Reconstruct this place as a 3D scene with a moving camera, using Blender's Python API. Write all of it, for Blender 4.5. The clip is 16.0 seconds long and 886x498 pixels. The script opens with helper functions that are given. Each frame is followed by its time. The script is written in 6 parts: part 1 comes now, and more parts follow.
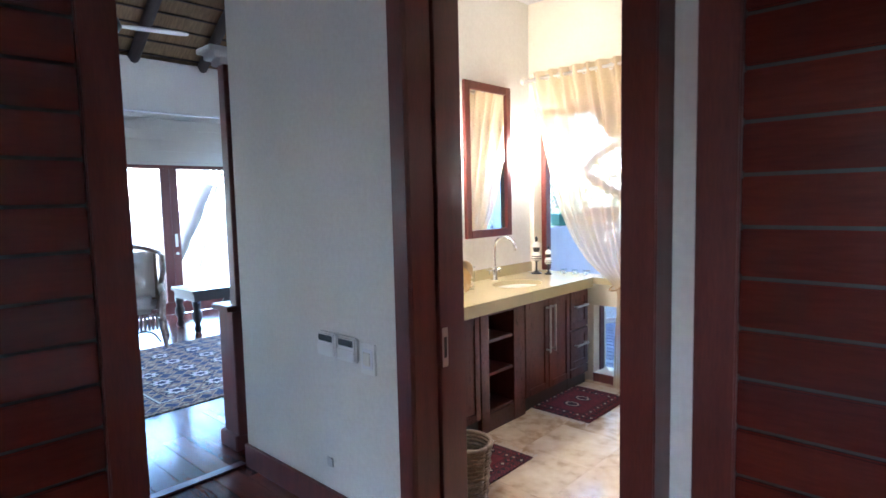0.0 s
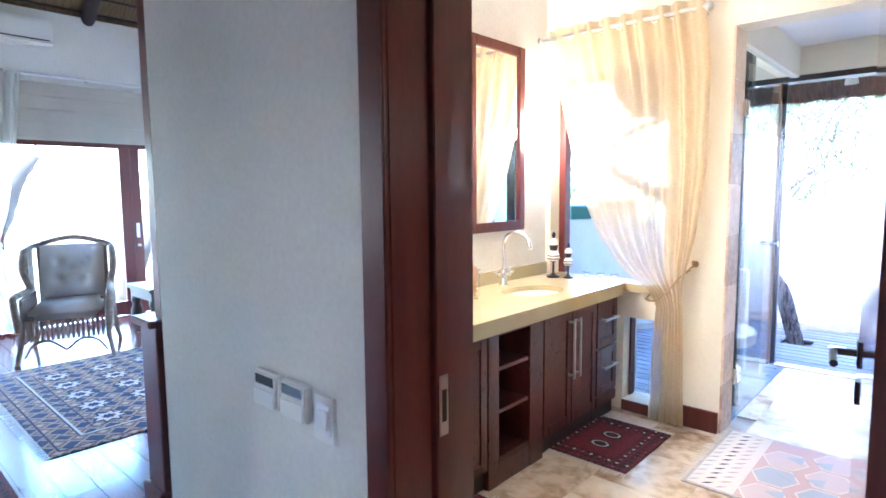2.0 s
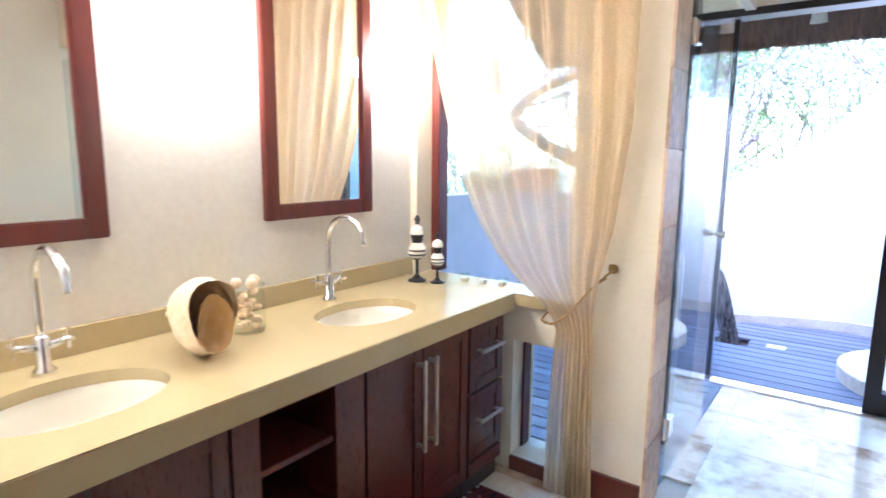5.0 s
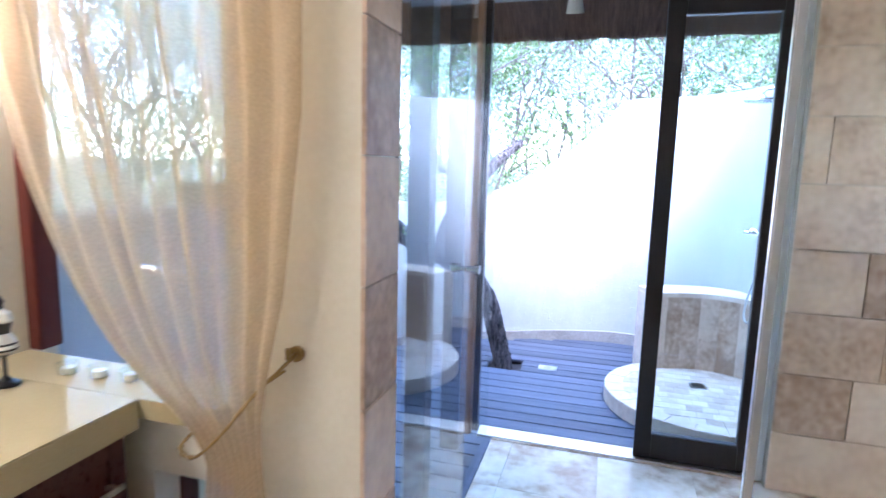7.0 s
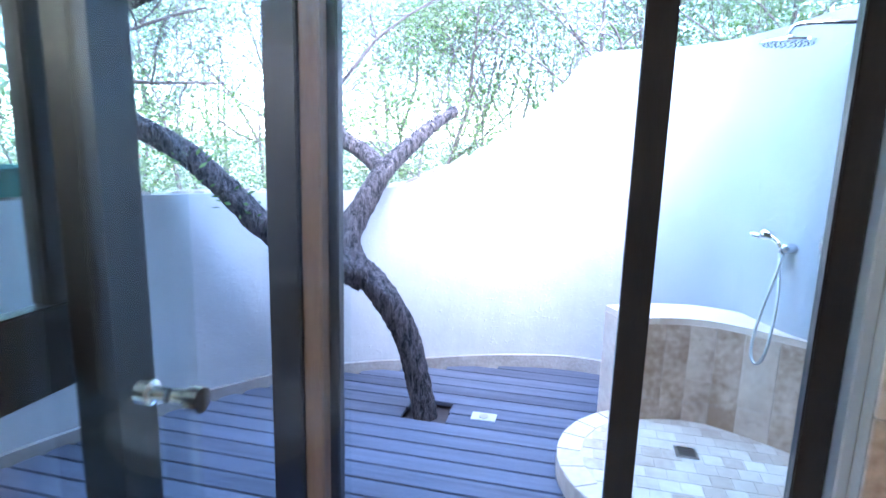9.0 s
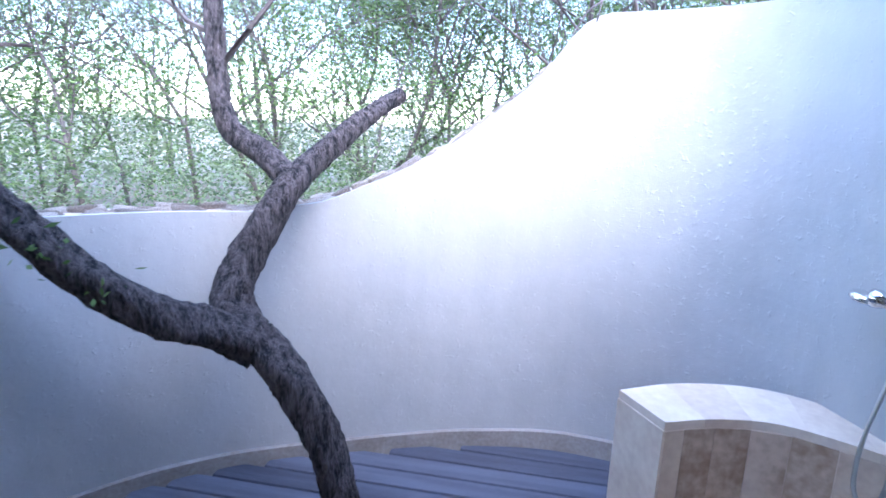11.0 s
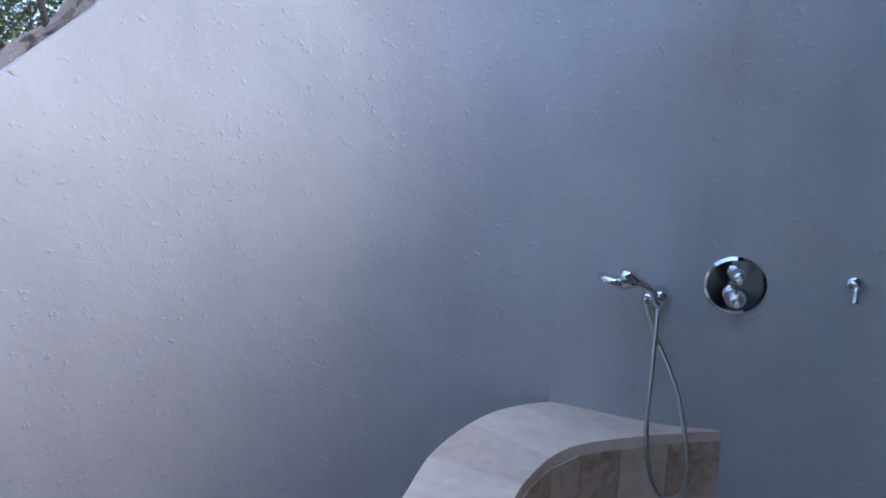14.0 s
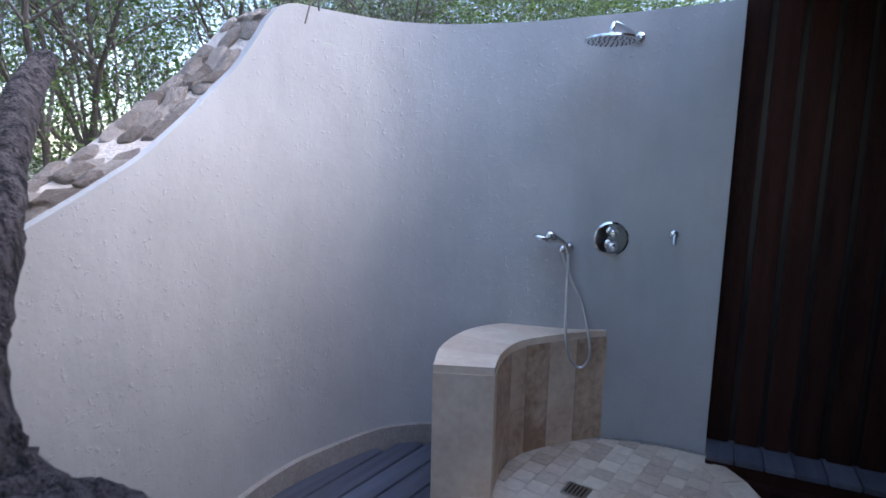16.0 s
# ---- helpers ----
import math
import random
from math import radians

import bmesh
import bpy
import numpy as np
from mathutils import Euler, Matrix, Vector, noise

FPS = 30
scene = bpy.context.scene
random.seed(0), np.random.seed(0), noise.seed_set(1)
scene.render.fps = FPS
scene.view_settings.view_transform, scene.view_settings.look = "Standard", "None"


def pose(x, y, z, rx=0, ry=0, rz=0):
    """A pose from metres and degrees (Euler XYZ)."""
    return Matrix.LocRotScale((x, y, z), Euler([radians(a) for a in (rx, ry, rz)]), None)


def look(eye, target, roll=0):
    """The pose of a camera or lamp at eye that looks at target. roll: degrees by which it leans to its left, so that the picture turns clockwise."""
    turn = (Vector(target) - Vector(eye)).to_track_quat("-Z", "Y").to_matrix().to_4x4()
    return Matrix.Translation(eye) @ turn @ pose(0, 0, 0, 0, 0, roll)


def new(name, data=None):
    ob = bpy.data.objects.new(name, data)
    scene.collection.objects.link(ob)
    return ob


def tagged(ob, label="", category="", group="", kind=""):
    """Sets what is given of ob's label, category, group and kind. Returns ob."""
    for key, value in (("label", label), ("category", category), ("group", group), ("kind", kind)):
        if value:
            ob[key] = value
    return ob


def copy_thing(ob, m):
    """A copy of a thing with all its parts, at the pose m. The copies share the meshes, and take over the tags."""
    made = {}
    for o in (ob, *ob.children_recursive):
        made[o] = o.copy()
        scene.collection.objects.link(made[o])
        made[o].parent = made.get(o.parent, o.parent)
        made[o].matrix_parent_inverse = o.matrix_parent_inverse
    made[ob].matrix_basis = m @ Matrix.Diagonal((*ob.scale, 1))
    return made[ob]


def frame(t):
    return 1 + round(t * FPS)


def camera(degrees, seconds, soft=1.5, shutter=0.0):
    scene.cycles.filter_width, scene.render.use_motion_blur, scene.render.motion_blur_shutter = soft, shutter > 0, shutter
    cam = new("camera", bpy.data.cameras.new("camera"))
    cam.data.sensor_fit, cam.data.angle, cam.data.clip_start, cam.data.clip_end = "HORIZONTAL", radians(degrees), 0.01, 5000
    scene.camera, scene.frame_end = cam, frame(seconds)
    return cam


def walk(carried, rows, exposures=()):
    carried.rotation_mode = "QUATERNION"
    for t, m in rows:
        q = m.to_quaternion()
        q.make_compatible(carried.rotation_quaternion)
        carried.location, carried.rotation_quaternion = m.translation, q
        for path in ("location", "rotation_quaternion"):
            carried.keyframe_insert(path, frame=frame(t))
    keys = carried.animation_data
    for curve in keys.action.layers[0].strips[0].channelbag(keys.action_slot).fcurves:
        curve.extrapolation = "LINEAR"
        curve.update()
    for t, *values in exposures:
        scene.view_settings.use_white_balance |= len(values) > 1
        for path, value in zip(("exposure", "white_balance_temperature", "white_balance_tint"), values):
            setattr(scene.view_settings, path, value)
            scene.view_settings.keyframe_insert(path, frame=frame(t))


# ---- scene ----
# seconds, stops, kelvin, tint
EXPOSURES = [(0.0, 5.85, 5250, 15), (2.0, 6.3, 5200, 15), (3.0, 6.4, 5200, 15), (5.5, 5.55, 5250, 15), (6.0, 5.4, 5150, 15), (7.0, 5.2, 5150, 15), (8.0, 5.3, 5200, 14), (8.7, 5.15, 5150, 13),
             (11.0, 3.9, 5450, 17), (12.0, 3.2, 5400, 17), (13.0, 2.68, 5650, 17), (14.5, 2.48, 5850, 16), (16.0, 2.68, 6150, 16)]
cam = camera(75.67, 16.0, soft=1.6, shutter=0.4)
# seconds, eye x, y, z, heading, pitch, roll
PATH = [
    (0.0, 0.000, -0.001, 1.535, 42.80, -4.99, 1.31),
    (0.5, -0.200, 0.165, 1.504, 42.62, -5.00, 0.91),
    (1.0, -0.375, 0.328, 1.485, 42.49, -5.18, 0.84),
    (1.5, -0.501, 0.461, 1.478, 42.27, -5.40, 0.75),
    (2.0, -0.613, 0.641, 1.483, 42.36, -5.71, 0.51),
    (2.5, -0.696, 0.848, 1.468, 42.41, -7.10, 0.39),
    (3.0, -0.778, 1.073, 1.481, 42.15, -8.22, 0.19),
    (5.5, -1.082, 2.207, 1.468, 31.10, -9.11, -1.24),
    (6.0, -1.125, 2.435, 1.482, 23.64, -8.68, -1.39),
    (6.5, -1.118, 2.711, 1.499, 19.45, -8.52, -1.46),
    (7.0, -1.102, 3.050, 1.498, 16.32, -8.55, -1.49),
    (7.5, -1.056, 3.424, 1.505, 14.66, -8.56, -1.41),
    (8.0, -1.023, 3.760, 1.490, 13.87, -8.58, -1.40),
    (8.5, -0.998, 4.093, 1.465, 13.90, -9.62, -1.32),
    (8.7, -1.005, 4.235, 1.476, 13.87, -10.16, -1.44),
    (11.0, -1.163, 5.647, 1.564, 10.86, -12.24, -2.32),
    (11.5, -1.190, 5.959, 1.538, 8.81, -11.67, -3.20),
    (12.0, -1.202, 6.210, 1.536, 3.88, -10.96, -3.64),
    (12.5, -1.245, 6.515, 1.439, -9.22, -10.45, -2.33),
    (13.0, -1.289, 6.713, 1.427, -24.05, -10.50, -1.80),
    (13.5, -1.413, 6.833, 1.451, -36.49, -10.61, -1.26),
    (14.0, -1.654, 6.825, 1.463, -42.42, -10.56, -1.00),
    (14.5, -1.955, 6.780, 1.460, -46.86, -10.20, -1.09),
    (15.0, -2.235, 6.691, 1.446, -50.49, -9.80, -1.17),
    (15.5, -2.482, 6.570, 1.434, -52.29, -9.16, -1.22),
    (16.0, -2.720, 6.459, 1.417, -53.93, -8.59, -1.21),
]
walk(cam, [(t, pose(x, y, z, 90 + pitch, roll, yaw)) for t, x, y, z, yaw, pitch, roll in PATH],
     exposures=EXPOSURES)

# ---- daylight: soft sky over a shaded garden ----
world = bpy.data.worlds.new("world")
scene.world = world
world.use_nodes = True
wn = world.node_tree.nodes
sky = wn.new("ShaderNodeTexSky")
sky.sky_type, sky.sun_disc = "NISHITA", False
sky.sun_elevation, sky.sun_rotation = radians(45), radians(152)
world.node_tree.links.new(sky.outputs[0], wn["Background"].inputs[0])
wn["Background"].inputs[1].default_value = 0.15
sun = new("sun", bpy.data.lights.new("sun", "SUN"))
sun.data.energy, sun.data.angle, sun.data.color = 0.24, radians(45), (1.0, 0.98, 0.95)
sun.matrix_world = look((5.6, -10.6, 12), (0, 0, 0))


# ---- small tools ----
def part(name, bm, material, parent=None, label="", smooth=False):
    """Links a bmesh as one mesh object, under its thing where one is given."""
    me = bpy.data.meshes.new(name)
    bmesh.ops.recalc_face_normals(bm, faces=bm.faces)
    bm.to_mesh(me)
    bm.free()
    if smooth:
        for f in me.polygons:
            f.use_smooth = True
    if material:
        me.materials.append(material)
    ob = new(name, me)
    ob.parent = parent
    if label:
        tagged(ob, label)
    return ob


def thing(name, label, category, group="", at=(0, 0, 0), kind=""):
    ob = new(name)
    ob.location = at
    ob.empty_display_size = 0.1
    return tagged(ob, label, category, group, kind)


def box(x0, x1, y0, y1, z0, z1, bevel=0.0, bm=None, turn=None):
    bm = bm or bmesh.new()
    m = Matrix.Translation(((x0 + x1) / 2, (y0 + y1) / 2, (z0 + z1) / 2)) @ Matrix.Diagonal((abs(x1 - x0), abs(y1 - y0), abs(z1 - z0), 1))
    made = bmesh.ops.create_cube(bm, size=1, matrix=turn @ m if turn else m)
    if bevel:
        edges = list({e for v in made["verts"] for e in v.link_edges})
        bmesh.ops.bevel(bm, geom=edges, offset=bevel, segments=2, affect="EDGES")
    return bm


def tube(points, radii, sides=8, bm=None, rough=0.0, seed=0.0, close=True):
    """A swept round bar through the points."""
    bm = bm or bmesh.new()
    pts = [Vector(p) for p in points]
    if not isinstance(radii, (list, tuple)):
        radii = [radii] * len(pts)
    rings, side = [], None
    for i, p in enumerate(pts):
        way = (pts[min(i + 1, len(pts) - 1)] - pts[max(i - 1, 0)]).normalized()
        if side is None:
            side = way.orthogonal().normalized()
        side = (side - way * side.dot(way)).normalized()
        up = way.cross(side)
        ring = []
        for k in range(sides):
            a = math.tau * k / sides
            r = radii[i]
            if rough:
                r *= 1 + rough * noise.noise(Vector((k * 1.7 + seed, i * 0.9, seed * 3.1))) + 0.5 * rough * math.sin(a * 3 + i * 0.35 + seed)
            ring.append(bm.verts.new(p + (side * math.cos(a) + up * math.sin(a)) * r))
        rings.append(ring)
    for a, b in zip(rings, rings[1:]):
        for k in range(sides):
            bm.faces.new((a[k], a[(k + 1) % sides], b[(k + 1) % sides], b[k]))
    if close:
        bm.faces.new(rings[0][::-1])
        bm.faces.new(rings[-1])
    return bm


def smooth_line(points, steps=6):
    """A Catmull-Rom line through the points."""
    pts = [Vector(p) for p in points]
    pts = [pts[0] * 2 - pts[1]] + pts + [pts[-1] * 2 - pts[-2]]
    out = []
    for a, b, c, d in zip(pts, pts[1:], pts[2:], pts[3:]):
        for k in range(steps):
            t = k / steps
            out.append(0.5 * (2 * b + (c - a) * t + (2 * a - 5 * b + 4 * c - d) * t * t + (3 * b - a - 3 * c + d) * t ** 3))
    out.append(pts[-2])
    return out


def lathe(profile, sides=20, bm=None, at=(0, 0, 0), sx=1.0, sy=1.0):
    """Turns a list of (radius, height) about the upright axis."""
    bm = bm or bmesh.new()
    rings = []
    for r, z in profile:
        rings.append([bm.verts.new((at[0] + sx * r * math.cos(math.tau * k / sides), at[1] + sy * r * math.sin(math.tau * k / sides), at[2] + z)) for k in range(sides)])
    for a, b in zip(rings, rings[1:]):
        for k in range(sides):
            bm.faces.new((a[k], a[(k + 1) % sides], b[(k + 1) % sides], b[k]))
    bm.faces.new(rings[0][::-1])
    bm.faces.new(rings[-1])
    return bm


def shape(points, z0, z1, bm=None):
    """An upright prism over a plan outline."""
    bm = bm or bmesh.new()
    a = [bm.verts.new((x, y, z0)) for x, y in points]
    b = [bm.verts.new((x, y, z1)) for x, y in points]
    bm.faces.new(a[::-1])
    bm.faces.new(b)
    n = len(points)
    for k in range(n):
        bm.faces.new((a[k], a[(k + 1) % n], b[(k + 1) % n], b[k]))
    return bm


def lerp(table, x):
    return float(np.interp(x, [p[0] for p in table], [p[1] for p in table]))


# ---- materials ----
def material(name, a, b, rough=0.5, scale=6.0, fine=60.0, bump=0.1, metal=0.0, stretch=(1, 1, 1), rough_var=0.1, piece=0.0, coat=0.0, detail=6.0,
             depth=0.01, contrast=0.2, mottle=None, spec=None):
    """Colour between a and b by broad stains and fine grain, with relief."""
    m = bpy.data.materials.new(name)
    m.use_nodes = True
    n, link = m.node_tree.nodes, m.node_tree.links.new
    p = n["Principled BSDF"]
    co = n.new("ShaderNodeTexCoord")
    mp = n.new("ShaderNodeMapping")
    mp.inputs["Scale"].default_value = stretch
    link(co.outputs["Object"], mp.inputs[0])
    vec = mp.outputs[0]
    info = n.new("ShaderNodeObjectInfo")
    if piece:
        add = n.new("ShaderNodeVectorMath")
        add.operation = "MULTIPLY_ADD"
        add.inputs[1].default_value = (37, 23, 11)
        link(info.outputs["Random"], add.inputs[0])
        link(vec, add.inputs[2])
        vec = add.outputs[0]
    big, small = n.new("ShaderNodeTexNoise"), n.new("ShaderNodeTexNoise")
    big.inputs["Scale"].default_value, big.inputs["Detail"].default_value = scale, 5
    small.inputs["Scale"].default_value, small.inputs["Detail"].default_value = fine, detail
    link(vec, big.inputs["Vector"])
    link(vec, small.inputs["Vector"])
    mixf = n.new("ShaderNodeMath")
    mixf.operation = "MULTIPLY_ADD"
    mixf.inputs[1].default_value = 0.45
    link(small.outputs[0], mixf.inputs[0])
    half = n.new("ShaderNodeMath")
    half.operation = "MULTIPLY"
    half.inputs[1].default_value = 0.55
    link(big.outputs[0], half.inputs[0])
    link(half.outputs[0], mixf.inputs[2])
    value = mixf.outputs[0]
    if piece:
        sh = n.new("ShaderNodeMath")
        sh.operation = "MULTIPLY_ADD"
        sh.inputs[1].default_value = piece
        link(info.outputs["Random"], sh.inputs[0])
        link(value, sh.inputs[2])
        off = n.new("ShaderNodeMath")
        off.operation = "SUBTRACT"
        off.inputs[1].default_value = piece / 2
        link(sh.outputs[0], off.inputs[0])
        value = off.outputs[0]
    ramp = n.new("ShaderNodeValToRGB")
    ramp.color_ramp.elements[0].position, ramp.color_ramp.elements[1].position = 0.5 - contrast, 0.5 + contrast
    ramp.color_ramp.elements[0].color, ramp.color_ramp.elements[1].color = (*a, 1), (*b, 1)
    if mottle:
        e = ramp.color_ramp.elements.new(0.5)
        e.color = (*mottle, 1)
    link(value, ramp.inputs[0])
    link(ramp.outputs[0], p.inputs["Base Color"])
    rr = n.new("ShaderNodeMapRange")
    rr.inputs["To Min"].default_value, rr.inputs["To Max"].default_value = max(rough - rough_var, 0.02), min(rough + rough_var, 1)
    link(small.outputs[0], rr.inputs["Value"])
    link(rr.outputs[0], p.inputs["Roughness"])
    p.inputs["Metallic"].default_value = metal
    p.inputs["Coat Weight"].default_value = coat
    p.inputs["Coat Roughness"].default_value = 0.08
    if spec is not None:
        p.inputs["Specular IOR Level"].default_value = spec
    if bump:
        bp = n.new("ShaderNodeBump")
        bp.inputs["Strength"].default_value, bp.inputs["Distance"].default_value = bump, depth
        link(value if not piece else mixf.outputs[0], bp.inputs["Height"])
        link(bp.outputs[0], p.inputs["Normal"])
    return m


def plain(name, col, rough=0.4, metal=0.0, emit=0.0, emit_col=None):
    m = bpy.data.materials.new(name)
    m.use_nodes = True
    p = m.node_tree.nodes["Principled BSDF"]
    p.inputs["Base Color"].default_value = (*col, 1)
    p.inputs["Roughness"].default_value, p.inputs["Metallic"].default_value = rough, metal
    if emit:
        p.inputs["Emission Color"].default_value = (*(emit_col or col), 1)
        p.inputs["Emission Strength"].default_value = emit
    return m


def glass(name, tint=(0.93, 0.97, 0.96), gloss=0.8):
    """Thin pane: clear, with mirror gloss that grows at grazing angles."""
    m = bpy.data.materials.new(name)
    m.use_nodes = True
    n, link = m.node_tree.nodes, m.node_tree.links.new
    n.remove(n["Principled BSDF"])
    fr, mx, tr, gl = n.new("ShaderNodeLayerWeight"), n.new("ShaderNodeMixShader"), n.new("ShaderNodeBsdfTransparent"), n.new("ShaderNodeBsdfGlossy")
    fr.inputs[0].default_value = 0.5
    pw, ma = n.new("ShaderNodeMath"), n.new("ShaderNodeMath")
    pw.operation, ma.operation = "POWER", "MULTIPLY_ADD"
    pw.inputs[1].default_value, ma.inputs[1].default_value, ma.inputs[2].default_value = 5.0, 0.95 * gloss, 0.04 * gloss
    link(fr.outputs["Facing"], pw.inputs[0])
    link(pw.outputs[0], ma.inputs[0])
    gl.inputs["Roughness"].default_value = 0.0
    tr.inputs[0].default_value = (*tint, 1)
    link(ma.outputs[0], mx.inputs[0])
    link(tr.outputs[0], mx.inputs[1])
    link(gl.outputs[0], mx.inputs[2])
    link(mx.outputs[0], n["Material Output"].inputs[0])
    return m


def sheer(name, col, clear=0.45):
    """Voile: part holes, part cloth that lets light through."""
    m = bpy.data.materials.new(name)
    m.use_nodes = True
    n, link = m.node_tree.nodes, m.node_tree.links.new
    n.remove(n["Principled BSDF"])
    df, tl, tr = n.new("ShaderNodeBsdfDiffuse"), n.new("ShaderNodeBsdfTranslucent"), n.new("ShaderNodeBsdfTransparent")
    a, b = n.new("ShaderNodeMixShader"), n.new("ShaderNodeMixShader")
    df.inputs[0].default_value = tl.inputs[0].default_value = (*col, 1)
    a.inputs[0].default_value, b.inputs[0].default_value = 0.55, clear
    co, wv = n.new("ShaderNodeTexCoord"), n.new("ShaderNodeTexNoise")
    wv.inputs["Scale"].default_value = 140
    rg = n.new("ShaderNodeMapRange")
    rg.inputs["To Min"].default_value, rg.inputs["To Max"].default_value = clear - 0.15, clear + 0.15
    link(co.outputs["Object"], wv.inputs["Vector"])
    link(wv.outputs[0], rg.inputs["Value"])
    link(rg.outputs[0], b.inputs[0])
    link(df.outputs[0], a.inputs[1])
    link(tl.outputs[0], a.inputs[2])
    link(a.outputs[0], b.inputs[1])
    link(tr.outputs[0], b.inputs[2])
    link(b.outputs[0], n["Material Output"].inputs[0])
    return m


def leafy(name, a, b):
    m = bpy.data.materials.new(name)
    m.use_nodes = True
    n, link = m.node_tree.nodes, m.node_tree.links.new
    n.remove(n["Principled BSDF"])
    geo, ramp = n.new("ShaderNodeNewGeometry"), n.new("ShaderNodeValToRGB")
    ramp.color_ramp.elements[0].color, ramp.color_ramp.elements[1].color = (*a, 1), (*b, 1)
    df, tl, mx = n.new("ShaderNodeBsdfDiffuse"), n.new("ShaderNodeBsdfTranslucent"), n.new("ShaderNodeMixShader")
    mx.inputs[0].default_value = 0.5
    link(geo.outputs["Random Per Island"], ramp.inputs[0])
    link(ramp.outputs[0], df.inputs[0])
    link(ramp.outputs[0], tl.inputs[0])
    link(df.outputs[0], mx.inputs[1])
    link(tl.outputs[0], mx.inputs[2])
    link(mx.outputs[0], n["Material Output"].inputs[0])
    return m


def woven(name, base, spots, scale, dark):
    """Knotted carpet: two colours of small motifs over a field."""
    m = bpy.data.materials.new(name)
    m.use_nodes = True
    n, link = m.node_tree.nodes, m.node_tree.links.new
    p = n["Principled BSDF"]
    co = n.new("ShaderNodeTexCoord")
    vo, ns = n.new("ShaderNodeTexVoronoi"), n.new("ShaderNodeTexNoise")
    vo.inputs["Scale"].default_value, ns.inputs["Scale"].default_value = scale, scale * 9
    vo.distance = "MANHATTAN"
    vo.inputs["Randomness"].default_value = 0.25
    r1 = n.new("ShaderNodeValToRGB")
    r1.color_ramp.interpolation = "CONSTANT"
    els = r1.color_ramp.elements
    els[0].color, els[1].color = (*spots, 1), (*base, 1)
    els[1].position = 0.22
    for at, c in ((0.36, dark), (0.44, base), (0.6, spots), (0.66, dark)):
        e = els.new(at)
        e.color = (*c, 1)
    mx = n.new("ShaderNodeMix")
    mx.data_type, mx.blend_type = "RGBA", "MULTIPLY"
    mx.inputs[0].default_value = 0.5
    link(co.outputs["Object"], vo.inputs["Vector"])
    link(co.outputs["Object"], ns.inputs["Vector"])
    link(vo.outputs["Distance"], r1.inputs[0])
    link(r1.outputs[0], mx.inputs[6])
    link(ns.outputs[0], mx.inputs[7])
    link(mx.outputs[2], p.inputs["Base Color"])
    p.inputs["Roughness"].default_value = 0.95
    bp = n.new("ShaderNodeBump")
    bp.inputs["Strength"].default_value, bp.inputs["Distance"].default_value = 0.5, 0.004
    link(ns.outputs[0], bp.inputs["Height"])
    link(bp.outputs[0], p.inputs["Normal"])
    return m


def trowelled(name, a, b):
    """Hand-floated cement render: broad clouds, faint run marks, trowel ridges and scattered grit."""
    m = bpy.data.materials.new(name)
    m.use_nodes = True
    n, link = m.node_tree.nodes, m.node_tree.links.new
    p = n["Principled BSDF"]
    co = n.new("ShaderNodeTexCoord")

    def field(scale, detail, stretch=(1, 1, 1), rough=0.55):
        mp, t = n.new("ShaderNodeMapping"), n.new("ShaderNodeTexNoise")
        mp.inputs["Scale"].default_value = stretch
        t.inputs["Scale"].default_value, t.inputs["Detail"].default_value, t.inputs["Roughness"].default_value = scale, detail, rough
        link(co.outputs["Object"], mp.inputs[0])
        link(mp.outputs[0], t.inputs["Vector"])
        return t.outputs[0]

    def spread(value, lo, hi, to_lo, to_hi):
        r = n.new("ShaderNodeMapRange")
        for key, x in (("From Min", lo), ("From Max", hi), ("To Min", to_lo), ("To Max", to_hi)):
            r.inputs[key].default_value = x
        link(value, r.inputs["Value"])
        return r.outputs[0]

    def calc(op, x, y):
        k = n.new("ShaderNodeMath")
        k.operation = op
        for i, v in enumerate((x, y)):
            if isinstance(v, float):
                k.inputs[i].default_value = v
            else:
                link(v, k.inputs[i])
        return k.outputs[0]

    clouds = spread(field(0.9, 6), 0.3, 0.7, 0.0, 0.55)
    patches = spread(field(5.0, 6, (1, 1, 0.7)), 0.3, 0.7, 0.0, 0.3)
    runs = spread(field(7.0, 4, (1.6, 1.6, 0.16)), 0.35, 0.75, 0.15, 0.0)
    value = calc("ADD", calc("ADD", clouds, patches), runs)
    ramp = n.new("ShaderNodeValToRGB")
    ramp.color_ramp.elements[0].color, ramp.color_ramp.elements[1].color = (*a, 1), (*b, 1)
    link(value, ramp.inputs[0])
    link(ramp.outputs[0], p.inputs["Base Color"])
    p.inputs["Roughness"].default_value = 0.88
    ridges = calc("MULTIPLY", field(9.0, 9, (1, 1, 1), 0.62), 0.8)
    grit = spread(field(38.0, 5), 0.6, 0.72, 0.0, 0.4)
    bp = n.new("ShaderNodeBump")
    bp.inputs["Strength"].default_value, bp.inputs["Distance"].default_value = 0.45, 0.015
    link(calc("ADD", ridges, grit), bp.inputs["Height"])
    link(bp.outputs[0], p.inputs["Normal"])
    return m


